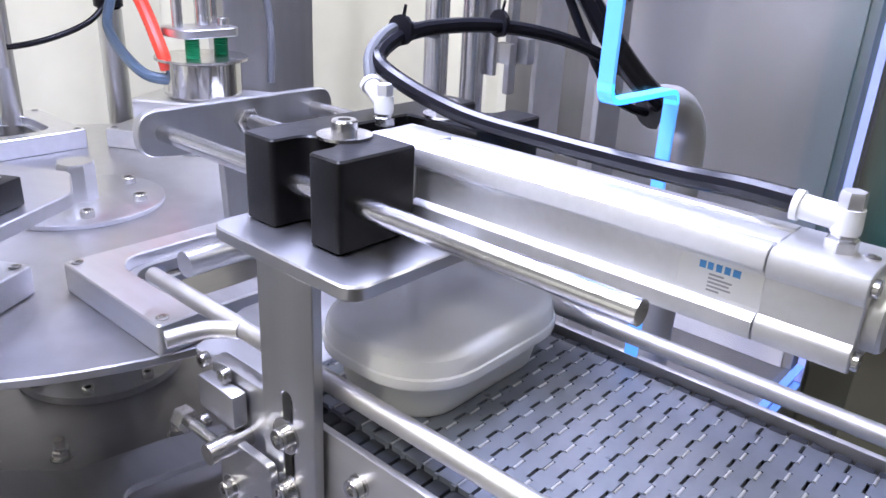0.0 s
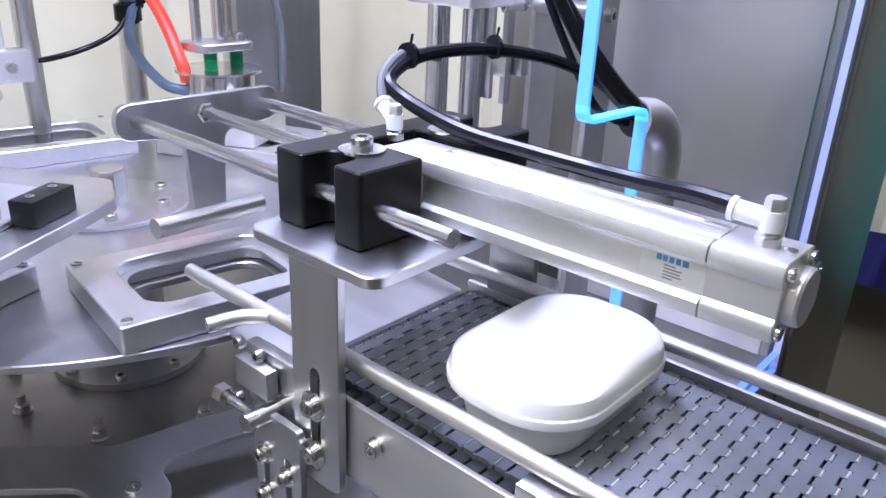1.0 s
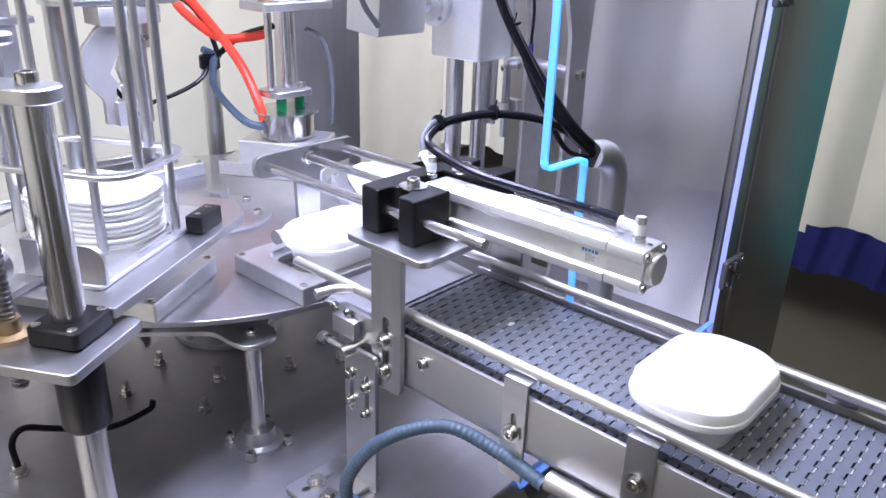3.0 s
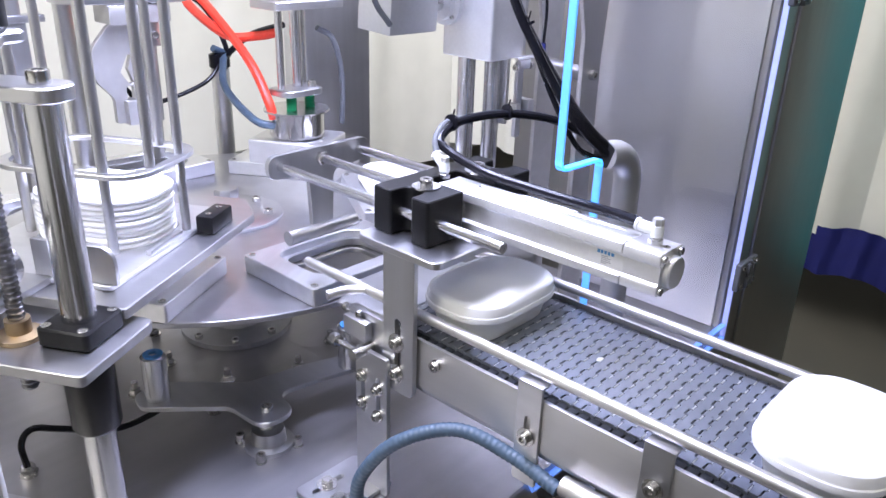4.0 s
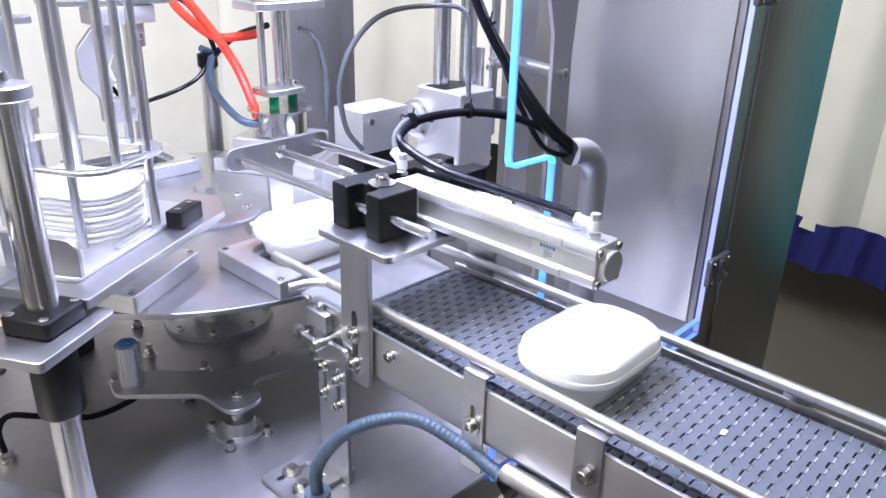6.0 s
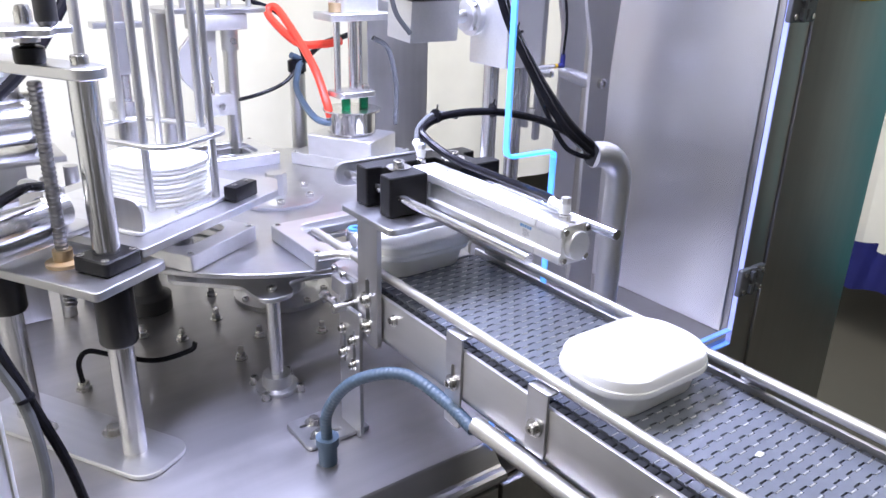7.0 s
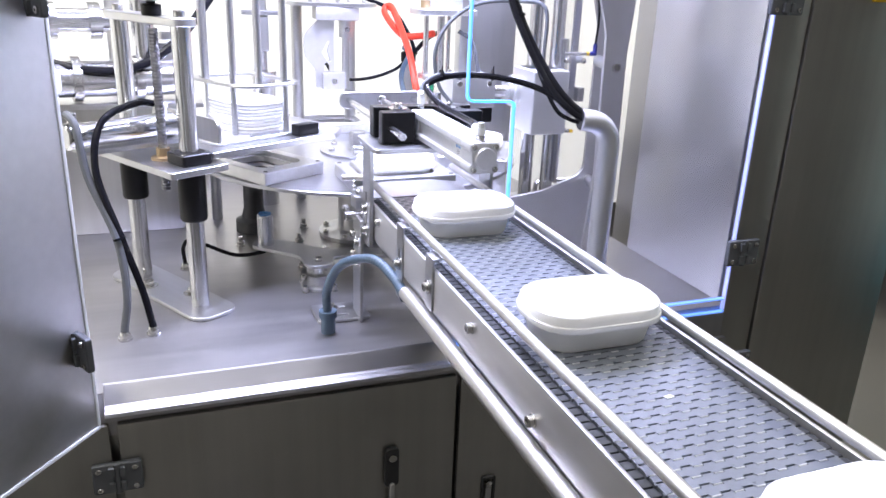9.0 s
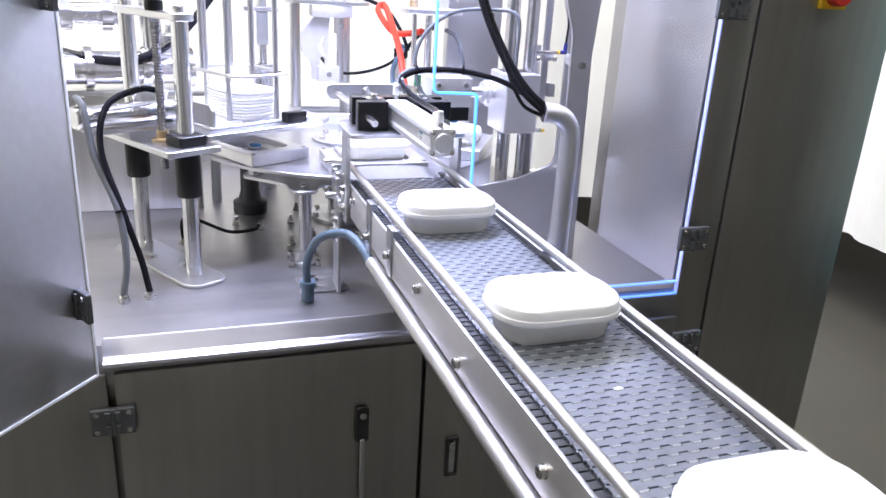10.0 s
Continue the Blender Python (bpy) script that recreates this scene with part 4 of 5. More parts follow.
def hose(name, pts, r, mat, label, cat="hose"):
    bm = B()
    tube(bm, pts, r, 10, 10)
    return single(name, bm, mat, label, cat)


hose("air_hose", [(-0.400, 0.262, 1.220), (-0.435, 0.225, 1.228), (-0.490, 0.175, 1.205), (-0.505, 0.140, 1.13), (-0.475, 0.110, 1.02), (-0.450, 0.095, 0.93), (-0.438, 0.088, 0.862)], 0.0062, HOSE, "black air hose bending down to the deck")
hose("air_hose", [(-0.545, 0.192, 1.217), (-0.530, 0.165, 1.20), (-0.518, 0.142, 1.12), (-0.482, 0.108, 1.02), (-0.474, 0.085, 0.93), (-0.484, 0.078, 0.862)], 0.0068, GREYHOSE, "grey-blue air hose bending down to the deck")
bm = B()
lathe(bm, [(0.011, -0.002), (0.011, 0.002)], axis_m((-0.478, 0.108, 1.02), (0.3, -0.2, -1)), 12)
single("cable_tie", bm, HOSE, "black cable tie round two hoses", "cable tie")
for x, y in ((-0.438, 0.088), (-0.484, 0.078), (-0.372, 0.394)):
    t = thing("cable_gland", at(x, y, 0.8455), "nickel-plated cable gland screwed into the deck", "cable gland", "cable glands")
    bm = B()
    lathe(bm, [(0.012, 0), (0.012, 0.005)], None, 6)
    part("gland_base", bm, BOLT, t)
    bm = B()
    lathe(bm, [(0.0095, 0.005), (0.0095, 0.012), (0.007, 0.016), (0.006, 0.016)], None, 12)
    part("gland_nut", bm, BOLT, t)
hose("cable", [(-0.372, 0.394, 0.855), (-0.374, 0.392, 0.895), (-0.36, 0.385, 0.915), (-0.33, 0.375, 0.905), (-0.27, 0.36, 0.882), (-0.215, 0.35, 0.888), (-0.205, 0.35, 0.90)], 0.0042, HOSE, "thin dark cable from deck gland to lifter", "cable")

# ---- below the table ----
drive = thing("table_drive", at(HUB.x, HUB.y, DECK_Z), "stainless bearing column carrying the turntable", "bearing column")
bm = B()
lathe(bm, [(0.095, 0.001), (0.095, 0.010), (0.055, 0.012), (0.048, 0.016), (0.048, 0.150), (0.075, 0.152), (0.080, 0.158), (0.080, 0.196), (0.03, 0.197)], None, 40)
part("column", bm, STEEL, drive)
for i in range(8):
    a = radians(45 * i + 10)
    screw(drive, (0.085 * math.cos(a), 0.085 * math.sin(a), 0.010), (0, 0, 1), 0.007, 0.008)
for x, y in ((-0.11, 0.515), (-0.071, 0.407), (-0.130, 0.350), (0.03, 0.36), (0.10, 0.315), (-0.19, 0.470), (-0.245, 0.52), (-0.08, 0.62), (0.12, 0.39)):
    t = thing("deck_bolt", at(x, y, 0.8458), "steel stud with nut standing on the deck", "bolt", "deck bolts")
    screw(t, (0, 0, 0), (0, 0, 1), 0.0085, 0.009, 0.011, "hex", "nut")
    bm = B()
    rod(bm, (0, 0, 0.009), (0, 0, 0.022), 0.005, 10)
    part("stud", bm, BOLT, t)
t = thing("black_post", at(-0.20, 0.63, DECK_Z), "waisted black plastic post with a round flange", "post")
bm = B()
lathe(bm, [(0.044, 0.001), (0.044, 0.030), (0.030, 0.038), (0.024, 0.06), (0.024, 0.12), (0.032, 0.16), (0.032, 0.196)], None, 28)
part("body", bm, BLACKPL, t)
for x, y in ((-0.33, 0.68), (-0.28, 0.74)):
    t = thing("support_post", at(x, y, DECK_Z), "plain steel support post", "post", "support posts")
    bm = B()
    rod(bm, (0, 0, 0.001), (0, 0, 0.27), 0.013, 20)
    part("shaft", bm, STEEL, t)
# lifter: plate with two pads on a guide, moves up to raise the containers
LIFT = Vector((-0.118, 0.232, 0))
guide = thing("lifter_guide", at(LIFT.x, LIFT.y, DECK_Z), "flanged steel guide bush on the deck", "guide")
bm = B()
lathe(bm, [(0.034, 0.001), (0.034, 0.007), (0.024, 0.009), (0.022, 0.028), (0.014, 0.029)], None, 28)
part("flange", bm, STEEL, guide)
for i in range(4):
    a = radians(90 * i + 40)
    p = (0.040 * math.cos(a), 0.040 * math.sin(a), 0.001)
    screw(guide, p, (0, 0, 1), 0.0065, 0.012, 0.008)
lifter = thing("container_lifter", at(LIFT.x, LIFT.y, 0.895), "stainless lifter plate with lobes, guide rods and pads", "lifter")
bm = B()
prism(bm, fillet([(-0.028, -0.030), (0.028, -0.030), (0.034, 0.022), (0.10, 0.010), (0.185, -0.012), (0.190, 0.030), (0.10, 0.060), (0.02, 0.075), (-0.055, 0.150), (-0.110, 0.160), (-0.118, 0.120), (-0.032, 0.040)],
                 [.028, .028, .02, .01, .018, .018, .03, .03, .02, .02, .02, .03]), 0.0, 0.007, None, bev=0.0008)
part("plate", bm, STEEL_H, lifter, "stainless plate with rounded lobes")
bm = B()
rod(bm, (0, 0, 0), (0, 0, -0.20), 0.011, 20)
part("guide_rod", bm, CHROME, lifter)
bm = B()
rod(bm, (0.016, 0.022, 0), (0.016, 0.022, -0.20), 0.006, 16)
part("guide_rod", bm, CHROME, lifter)
screw(lifter, (0, 0, 0.007), (0, 0, 1), 0.008, 0.007)
for x, y in ((-0.088, 0.128), (0.155, 0.010)):
    bm = B()
    lathe(bm, [(0.0, 0.007), (0.017, 0.007), (0.017, 0.072), (0.013, 0.074)], at(x, y, 0), 24)
    pad = part("pad_sleeve", bm, CHROME, lifter, "upright steel sleeve")
    bm = B()
    lathe(bm, [(0.013, 0.070), (0.013, 0.076), (0.006, 0.076), (0.006, 0.070)], at(x, y, 0), 20)
    part("suction_ring", bm, PRINT_B, pad, "blue rubber ring")

# ---- bent pipe with hoses ----
pipe = thing("cable_pipe", at(0, 0, 0), "bent stainless pipe rising from the deck, hoses entering its mouth", "pipe")
bm = B()
arc = [(0.400, 0.020, 0.846), (0.400, 0.020, 1.05), (0.400, 0.020, 1.165)]
arc += [(0.400 - 0.050 * (1 - math.cos(radians(a))), 0.020 + 0.004 * (1 - math.cos(radians(a))), 1.165 + 0.050 * math.sin(radians(a))) for a in (15, 30, 45, 60, 75, 90)]
arc += [(0.338, 0.026, 1.2155)]
tube(bm, arc, 0.0205, 24, 3, smooth=False)
part("bend", bm, CAST, pipe, "matt stainless pipe bend")
# A black disc stands in for the shade inside the closed pipe end.
bm = B()
lathe(bm, [(0.0190, 0.0), (0.0190, 0.0012), (0.0, 0.0012)], axis_m((0.3378, 0.0262, 1.2155), (-1, 0.05, 0)), 24)
part("mouth", bm, BLACKPL, pipe, "black disc for the shade in the pipe mouth")
bm = B()
lathe(bm, [(0.034, 0), (0.034, 0.005), (0.022, 0.006)], at(0.400, 0.020, 0.8462), 28)
part("flange", bm, STEEL_H, pipe)
hose("air_hose", [(0.350, 0.025, 1.222), (0.318, 0.034, 1.245), (0.285, 0.052, 1.285), (0.250, 0.092, 1.36), (0.230, 0.130, 1.44), (0.222, 0.150, 1.55), (0.225, 0.160, 1.75)], 0.0070, HOSE, "glossy black air hose rising from the pipe")
hose("air_hose", [(0.350, 0.022, 1.212), (0.318, 0.030, 1.232), (0.280, 0.046, 1.272), (0.242, 0.085, 1.355), (0.218, 0.122, 1.44), (0.205, 0.145, 1.55), (0.200, 0.160, 1.75)], 0.0064, HOSE, "glossy black air hose rising from the pipe")
hose("air_hose", [(0.350, 0.030, 1.208), (0.320, 0.040, 1.215), (0.295, 0.052, 1.235), (0.27, 0.08, 1.30), (0.25, 0.11, 1.38)], 0.004, HOSE, "thin black air line")
hose("air_hose", [(0.350, 0.026, 1.215), (0.315, 0.035, 1.240), (0.255, 0.060, 1.272), (0.180, 0.085, 1.288), (0.105, 0.098, 1.288), (0.058, 0.090, 1.276), (0.052, 0.068, 1.264), (0.058, 0.015, 1.249),
                  (0.064, -0.05, 1.244), (0.062, -0.12, 1.244), (0.050, -0.165, 1.249), (0.0395, -0.194, 1.2515)], 0.0056, HOSE, "glossy black air hose looping over the cylinder")
hose("air_hose", [(0.041, 0.080, 1.261), (0.052, 0.092, 1.276), (0.075, 0.100, 1.288), (0.100, 0.103, 1.2895), (0.125, 0.100, 1.284)], 0.0042, GREYHOSE, "grey air line tied to the black hose")
for p, d in (((0.085, 0.097, 1.289), (1, .1, 0)), ((0.18, 0.086, 1.290), (1, -.2, 0)), ((0.236, 0.105, 1.395), (-.2, .4, 1))):
    bm = B()
    lathe(bm, [(0.0105, -0.0018), (0.0105, 0.0018)], axis_m(p, d), 12)
    rod(bm, p, Vector(p) + Vector((0.0, -0.004, 0.017)), 0.0012, 6)
    single("cable_tie", bm, HOSE, "black cable tie round the hoses", "cable tie", None, "cable ties")

# ---- frame plates beside the lift ----
fr = thing("upright_bracket", at(0, 0, 0), "pair of stainless frame plates joined by round spacers", "frame")
XZ = Matrix(((1, 0, 0, 0), (0, 0, -1, 0), (0, 1, 0, 0), (0, 0, 0, 1)))
bm = B()
prism(bm, fillet([(0.428, 2.04), (0.512, 2.04), (0.510, 1.43), (0.502, 1.32), (0.512, 0.846), (0.440, 0.846), (0.456, 1.08), (0.450, 1.36), (0.428, 1.43)],
                 [0, 0, .05, .05, .002, .002, .05, .05, .05]), -0.158, -0.150, XZ, bev=0.0008)
p1 = part("front_plate", bm, PLATE, fr, "tall waisted stainless plate")
screw(p1, (0.478, 0.150, 1.296), (0, -1, 0), 0.009, 0.008, 0.0)
screw(p1, (0.478, 0.150, 1.030), (0, -1, 0), 0.009, 0.008, 0.0)
bm = B()
prism(bm, fillet([(0.485, 2.04), (0.562, 2.04), (0.562, 0.846), (0.300, 0.846), (0.300, 0.995), (0.400, 1.010), (0.500, 1.045), (0.501, 1.37), (0.485, 1.43)],
                 [0, 0, .002, .002, .01, .05, .04, .05, .05]), -0.278, -0.270, XZ, bev=0.0008)
part("rear_plate", bm, PLATE, fr, "tall stainless plate with a curved foot")
for x, z in ((0.470, 1.296), (0.478, 1.03), (0.47, 1.6)):
    bm = B()
    rod(bm, (x, 0.158, z), (x + 0.04, 0.270, z), 0.012, 18)
    part("spacer", bm, STEEL, fr, "round spacer bar")

# sensor rail hanging beside the lift
rail = thing("sensor_rail", at(0, 0, 0), "flat steel rail with clamped proximity sensor and thin cable", "sensor rail")
bm = B()
prism(bm, fillet([(0.441, 2.04), (0.459, 2.04), (0.457, 1.174), (0.443, 1.174)], [0, 0, .003, .003]), -0.278, -0.270, XZ, bev=0.0006)
part("bar", bm, STEEL, rail, "flat steel bar")
bm = B()
box(bm, 0.436, 0.464, 0.262, 0.2695, 1.292, 1.308, 0.001)
clampp = part("clamp", bm, STEEL, rail)
for x in (0.432, 0.468):
    screw(clampp, (x, 0.266, 1.296), (1 if x > .45 else -1, 0, 0), 0.006, 0.006)
bm = B()
rod(bm, (0.420, 0.258, 1.312), (0.478, 0.258, 1.312), 0.0035, 12)
part("sensor_barrel", bm, BOLT, rail, "small threaded proximity sensor")
bm = B()
rod(bm, (0.471, 0.258, 1.312), (0.476, 0.258, 1.312), 0.0045, 12)
part("sensor_ring", bm, YELLOW, rail, "yellow sensor ring")
bm = B()
rod(bm, (0.478, 0.258, 1.312), (0.493, 0.258, 1.312), 0.0045, 12)
rod(bm, (0.491, 0.258, 1.310), (0.491, 0.258, 1.332), 0.0045, 12)
part("plug", bm, SKIRT, rail, "dark blue angled plug")
bm = B()
box(bm, 0.430, 0.441, 0.260, 0.281, 1.212, 1.236, 0.002)
box(bm, 0.459, 0.474, 0.256, 0.285, 1.210, 1.240, 0.002)
part("stop_clamp", bm, STEEL, rail, "small steel stop clamp")
hose("sensor_cable", [(0.491, 0.258, 1.332), (0.493, 0.258, 1.39), (0.485, 0.262, 1.44), (0.462, 0.266, 1.475), (0.452, 0.262, 1.53), (0.450, 0.262, 1.60)], 0.0026, HOSE, "thin black sensor cable")

# ---- lift with turning gripper ----
cols = thing("lift_columns", at(0, 0, 0), "polished guide columns standing on the deck", "columns")
for x, y, r in ((0.386, 0.336, 0.0145), (0.430, 0.316, 0.0145), (0.408, 0.364, 0.009)):
    bm = B()
    rod(bm, (x, y, 0.846), (x, y, 2.04), r, 24)
    part("column", bm, CHROME, cols, "polished round column")
    bm = B()
    lathe(bm, [(0.026, 0.8462), (0.026, 0.858), (r, 0.86)], at(x, y, 0), 24)
    part("collar", bm, STEEL, cols)
CARR = Vector((0.390, 0.310, 1.124))
carr = thing("lift_carriage", at(*CARR), "grey aluminium lift carriage with bearing flange", "carriage")
bm = B()
prism(bm, rounded(0.086, 0.106, 0.006, 4, 0.004, 0), 0, 0.136, None, bev=0.002)
part("block", bm, CAST, carr, "grey aluminium block")
# Thin black sheet on the solid block, in place of a recess's shade.
bm = B()
prism(bm, rounded(0.072, 0.050, 0.004, 4, 0.006, 0.016), 0.1362, 0.1372, None, bev=0)
part("recess_shade", bm, BLACK, carr, "black sheet for the shade of a recess round the columns")
for dz in (0.0,):
    bm = B()
    lathe(bm, [(0.034, 0.0), (0.034, 0.010), (0.026, 0.012), (0.026, 0.022), (0.012, 0.024), (0.012, 0.050)], axis_m((-0.0390, 0.042, 0.082), (-1, 0, 0)), 28)
    part("bearing_flange", bm, CAST, carr, "round bearing flange")
for i in range(4):
    a = radians(45 + 90 * i)
    screw(carr, (-0.0490, 0.042 + 0.028 * math.cos(a), 0.082 + 0.028 * math.sin(a)), (-1, 0, 0), 0.004, 0.004)
# sensor rod at the carriage
bm = B()
box(bm, 0.0475, 0.0555, -0.02, -0.005, -0.12, 0.20, 0.002)
part("sensor_bar", bm, STEEL, carr, "upright sensor bar")
bm = B()
rod(bm, (0.046, -0.012, 0.04), (0.078, -0.012, 0.04), 0.010, 14)
rod(bm, (0.046, -0.012, 0.0), (0.074, -0.020, 0.0), 0.005, 10)
part("sensor_clamp", bm, BOLT, carr)
bm = B()
rod(bm, (0.072, -0.020, 0.0), (0.082, -0.022, 0.0), 0.004, 10)
part("sensor_tip", bm, YELLOW, carr, "yellow sensor tip")
head = thing("gripper_head", at(0.236, 0.352, 1.207), "grey gripper head with dark suction plate on a shaft", "gripper")
bm = B()
box(bm, -0.046, 0.054, -0.036, 0.036, -0.032, 0.036, 0.003)
hb = part("housing", bm, CAST, head, "grey aluminium housing")
for x in (-0.030, 0.038):
    screw(hb, (x, -0.036, 0.020), (0, -1, 0), 0.006, 0.004)
bm = B()
box(bm, -0.042, 0.050, -0.034, 0.034, -0.064, -0.0325, 0.003)
part("suction_plate", bm, BLACK, head, "dark suction plate")
for x in (-0.022, 0.022):
    bm = B()
    lathe(bm, [(0.0, 0.0), (0.010, 0.0), (0.013, 0.008), (0.012, 0.009)], axis_m((x, 0, -0.064), (0, 0, -1)), 18)
    part("suction_cup", bm, PRINT_B, head, "dark blue suction cup")
bm = B()
rod(bm, (0.054, 0, 0), (0.100, 0, 0), 0.012, 18)
part("shaft", bm, CHROME, head)
bm = B()
tube(bm, [Vector(p) - CARR for p in ((0.190, 0.318, 1.185), (0.160, 0.32, 1.225), (0.150, 0.32, 1.293), (0.179, 0.32, 1.351), (0.242, 0.32, 1.390), (0.330, 0.30, 1.398), (0.372, 0.27, 1.385), (0.372, 0.262, 1.30), (0.368, 0.256, 1.255))], 0.0042, 10, 10)
part("air_line", bm, GREYHOSE, carr, "grey air line in a wide bow")

# ---- sealing station ----
SX, SY = 0.280, 0.672
seal = thing("sealing_head", at(SX, SY, 0), "sealing head with chrome pot, springs, guide rods and air cylinder", "sealing head")
bm = B()
prism(bm, rounded(0.100, 0.130, 0.006, 4), 1.0795, 1.118, pose(0, 0, 0, 0, 0, 30), bev=0.002)
part("die_block", bm, ALU, seal, "bright aluminium die block")
bm = B()
lathe(bm, [(0.040, 1.1185), (0.044, 1.122), (0.044, 1.158), (0.041, 1.160), (0.041, 1.150), (0.0, 1.150)], None, 36)
part("pot", bm, POLISH, seal, "polished round pot")
bm = B()
lathe(bm, [(0.052, 1.160), (0.052, 1.163), (0.044, 1.163)], None, 36)
part("wire_ring", bm, BOLT, seal)
for x, y in ((-0.018, -0.012), (0.022, -0.006)):
    bm = B()
    prof = []
    for i in range(9):
        prof += [(0.0068, 1.163 + i * .0024), (0.0086, 1.1642 + i * .0024)]
    lathe(bm, [(0.0, 1.163)] + prof + [(0.0, 1.186)], at(x, y, 0), 16)
    part("spring", bm, GREEN, seal, "green spring")
bm = B()
prism(bm, rounded(0.076, 0.056, 0.014, 5), 1.186, 1.1955, None, bev=0.001)
pl = part("lower_plate", bm, STEEL_H, seal)
screw(pl, (0.024, -0.01, 1.1955), (0, 0, 1), 0.007, 0.010)
for x, y, r, z1 in ((-0.027, 0.0, 0.0058, 1.50), (0.008, 0.006, 0.0085, 1.330), (0.030, 0.018, 0.0045, 1.40)):
    bm = B()
    rod(bm, (x, y, 1.196), (x, y, z1), r, 18)
    part("guide_rod", bm, CHROME, seal)
bm = B()
lathe(bm, [(0.013, 1.330), (0.013, 1.345)], at(-0.027, 0, 0), 18)
part("bush", bm, BRASS, seal, "brass bush")
bm = B()
prism(bm, fillet([(-0.055, -0.035), (0.075, -0.035), (0.075, -0.005), (0.055, 0.035), (-0.055, 0.035)], .008), 1.317, 1.329, None, bev=0.001)
part("upper_plate", bm, ALU, seal)
bm = B()
prism(bm, rounded(0.070, 0.062, 0.008, 4, 0.010, 0.006), 1.3295, 1.47, None, bev=0.002)
part("air_cylinder", bm, CAST, seal, "square aluminium air cylinder")
bm = B()
box(bm, 0.070, 0.120, -0.018, 0.010, 1.345, 1.375, 0.002)
part("cross_block", bm, ALU, seal)
seal.matrix_basis = at(SX, SY, 1.08) @ Matrix.Scale(1.2, 4) @ at(0, 0, -1.08)
col = thing("station_column", at(0.450, 0.775, DECK_Z), "folded stainless sheet column behind the sealing head", "column")
bm = B()
box(bm, -0.075, 0.080, -0.03, 0.03, 0.001, 1.15, 0.003, pose(0, 0, 0, 0, 0, -8))
part("sheet", bm, STEEL, col)
hose("red_hose", [(SX - 0.050, SY + 0.005, 1.165), (SX - 0.055, SY + 0.01, 1.195), (SX - 0.055, SY + 0.06, 1.26), (SX - 0.055, SY + 0.16, 1.33), (SX - 0.058, SY + 0.235, 1.372), (SX - 0.075, SY + 0.235, 1.355),
                  (SX - 0.055, SY + 0.14, 1.305), (SX - 0.02, SY + 0.09, 1.305), (SX + 0.005, SY + 0.05, 1.315)], 0.0088, REDHOSE, "bright red hose bending down to the sealing pot")
hose("cable", [(SX - 0.045, SY, 1.150), (SX - 0.07, SY + 0.04, 1.16), (SX - 0.04, SY + 0.18, 1.195), (SX + 0.0, SY + 0.245, 1.235), (SX + 0.02, SY + 0.27, 1.245), (SX - 0.01, SY + 0.265, 1.26)], 0.0075, BLUEHOSE, "blue-grey cable to the pot", "cable")
hose("cable", [(SX + 0.02, SY + 0.27, 1.245), (SX - 0.04, SY + 0.245, 1.20), (SX - 0.13, SY + 0.24, 1.175), (SX - 0.22, SY + 0.18, 1.19), (SX - 0.27, SY + 0.17, 1.25)], 0.0045, HOSE, "thin dark cable in a bow", "cable")
hose("cable", [(SX + 0.03, SY + 0.27, 1.24), (SX - 0.0, SY + 0.255, 1.30), (SX - 0.05, SY + 0.245, 1.36), (SX - 0.12, SY + 0.27, 1.39)], 0.0055, HOSE, "dark cable rising to the gantry", "cable")
hose("cable", [(SX + 0.02, SY + 0.27, 1.24), (SX + 0.04, SY + 0.20, 1.29), (SX + 0.05, SY + 0.10, 1.32)], 0.0065, HOSE, "dark cable to the cylinder", "cable")
hose("cable", [(SX + 0.055, SY + 0.0, 1.325), (SX + 0.09, SY - 0.005, 1.30), (SX + 0.115, SY, 1.22), (SX + 0.12, SY + 0.01, 1.13)], 0.0055, GREYHOSE, "grey cable hanging from the head", "cable")
bp = thing("cable_post", at(0.288, 0.945, DECK_Z), "round steel post with tied cables", "post")
bm = B()
rod(bm, (0, 0, 0.001), (0, 0, 0.37), 0.019, 24)
part("shaft", bm, STEEL, bp)
bm = B()
lathe(bm, [(0.015, 0.37), (0.022, 0.375), (0.022, 0.40), (0.012, 0.405)], None, 18)
part("cable_knot", bm, HOSE, bp, "black cable knot")

# ---- rear gantry ----
GX, GYY = 0.045, 0.850
gan = thing("rear_gantry", at(GX, GYY, 0), "stainless gantry with oval plate, columns and hanging pick arm", "gantry")
bm = B()
prism(bm, rounded(0.235, 0.120, 0.050, 8), 1.372, 1.381, pose(0, 0, 0, 0, 0, -8), bev=0.001)
part("oval_plate", bm, STEEL_H, gan, "oval stainless plate")
for x, y, z1 in ((-0.085, 0.045, 1.372), (0.060, 0.050, 1.372)):
    bm = B()
    rod(bm, (x, y, 0.846), (x, y, z1), 0.0155, 22)
    part("column", bm, STEEL, gan, "round steel column")
for x, y in ((-0.06, -0.02), (-0.03, 0.03), (0.01, -0.03), (0.05, 0.01), (0.085, -0.01)):
    bm = B()
    rod(bm, (x, y, 1.3815), (x, y, 1.80), 0.0055, 12)
    part("guide_rod", bm, STEEL, gan)
arm = thing("pick_arm", at(GX, GYY - 0.03, 1.371), "hanging stainless pick arm with cut-out plate under the gantry", "arm")
bm = B()
box(bm, -0.052, 0.060, -0.03, 0.03, -0.032, -0.0005, 0.003)
part("top_block", bm, PLATE, arm)
bm = B()
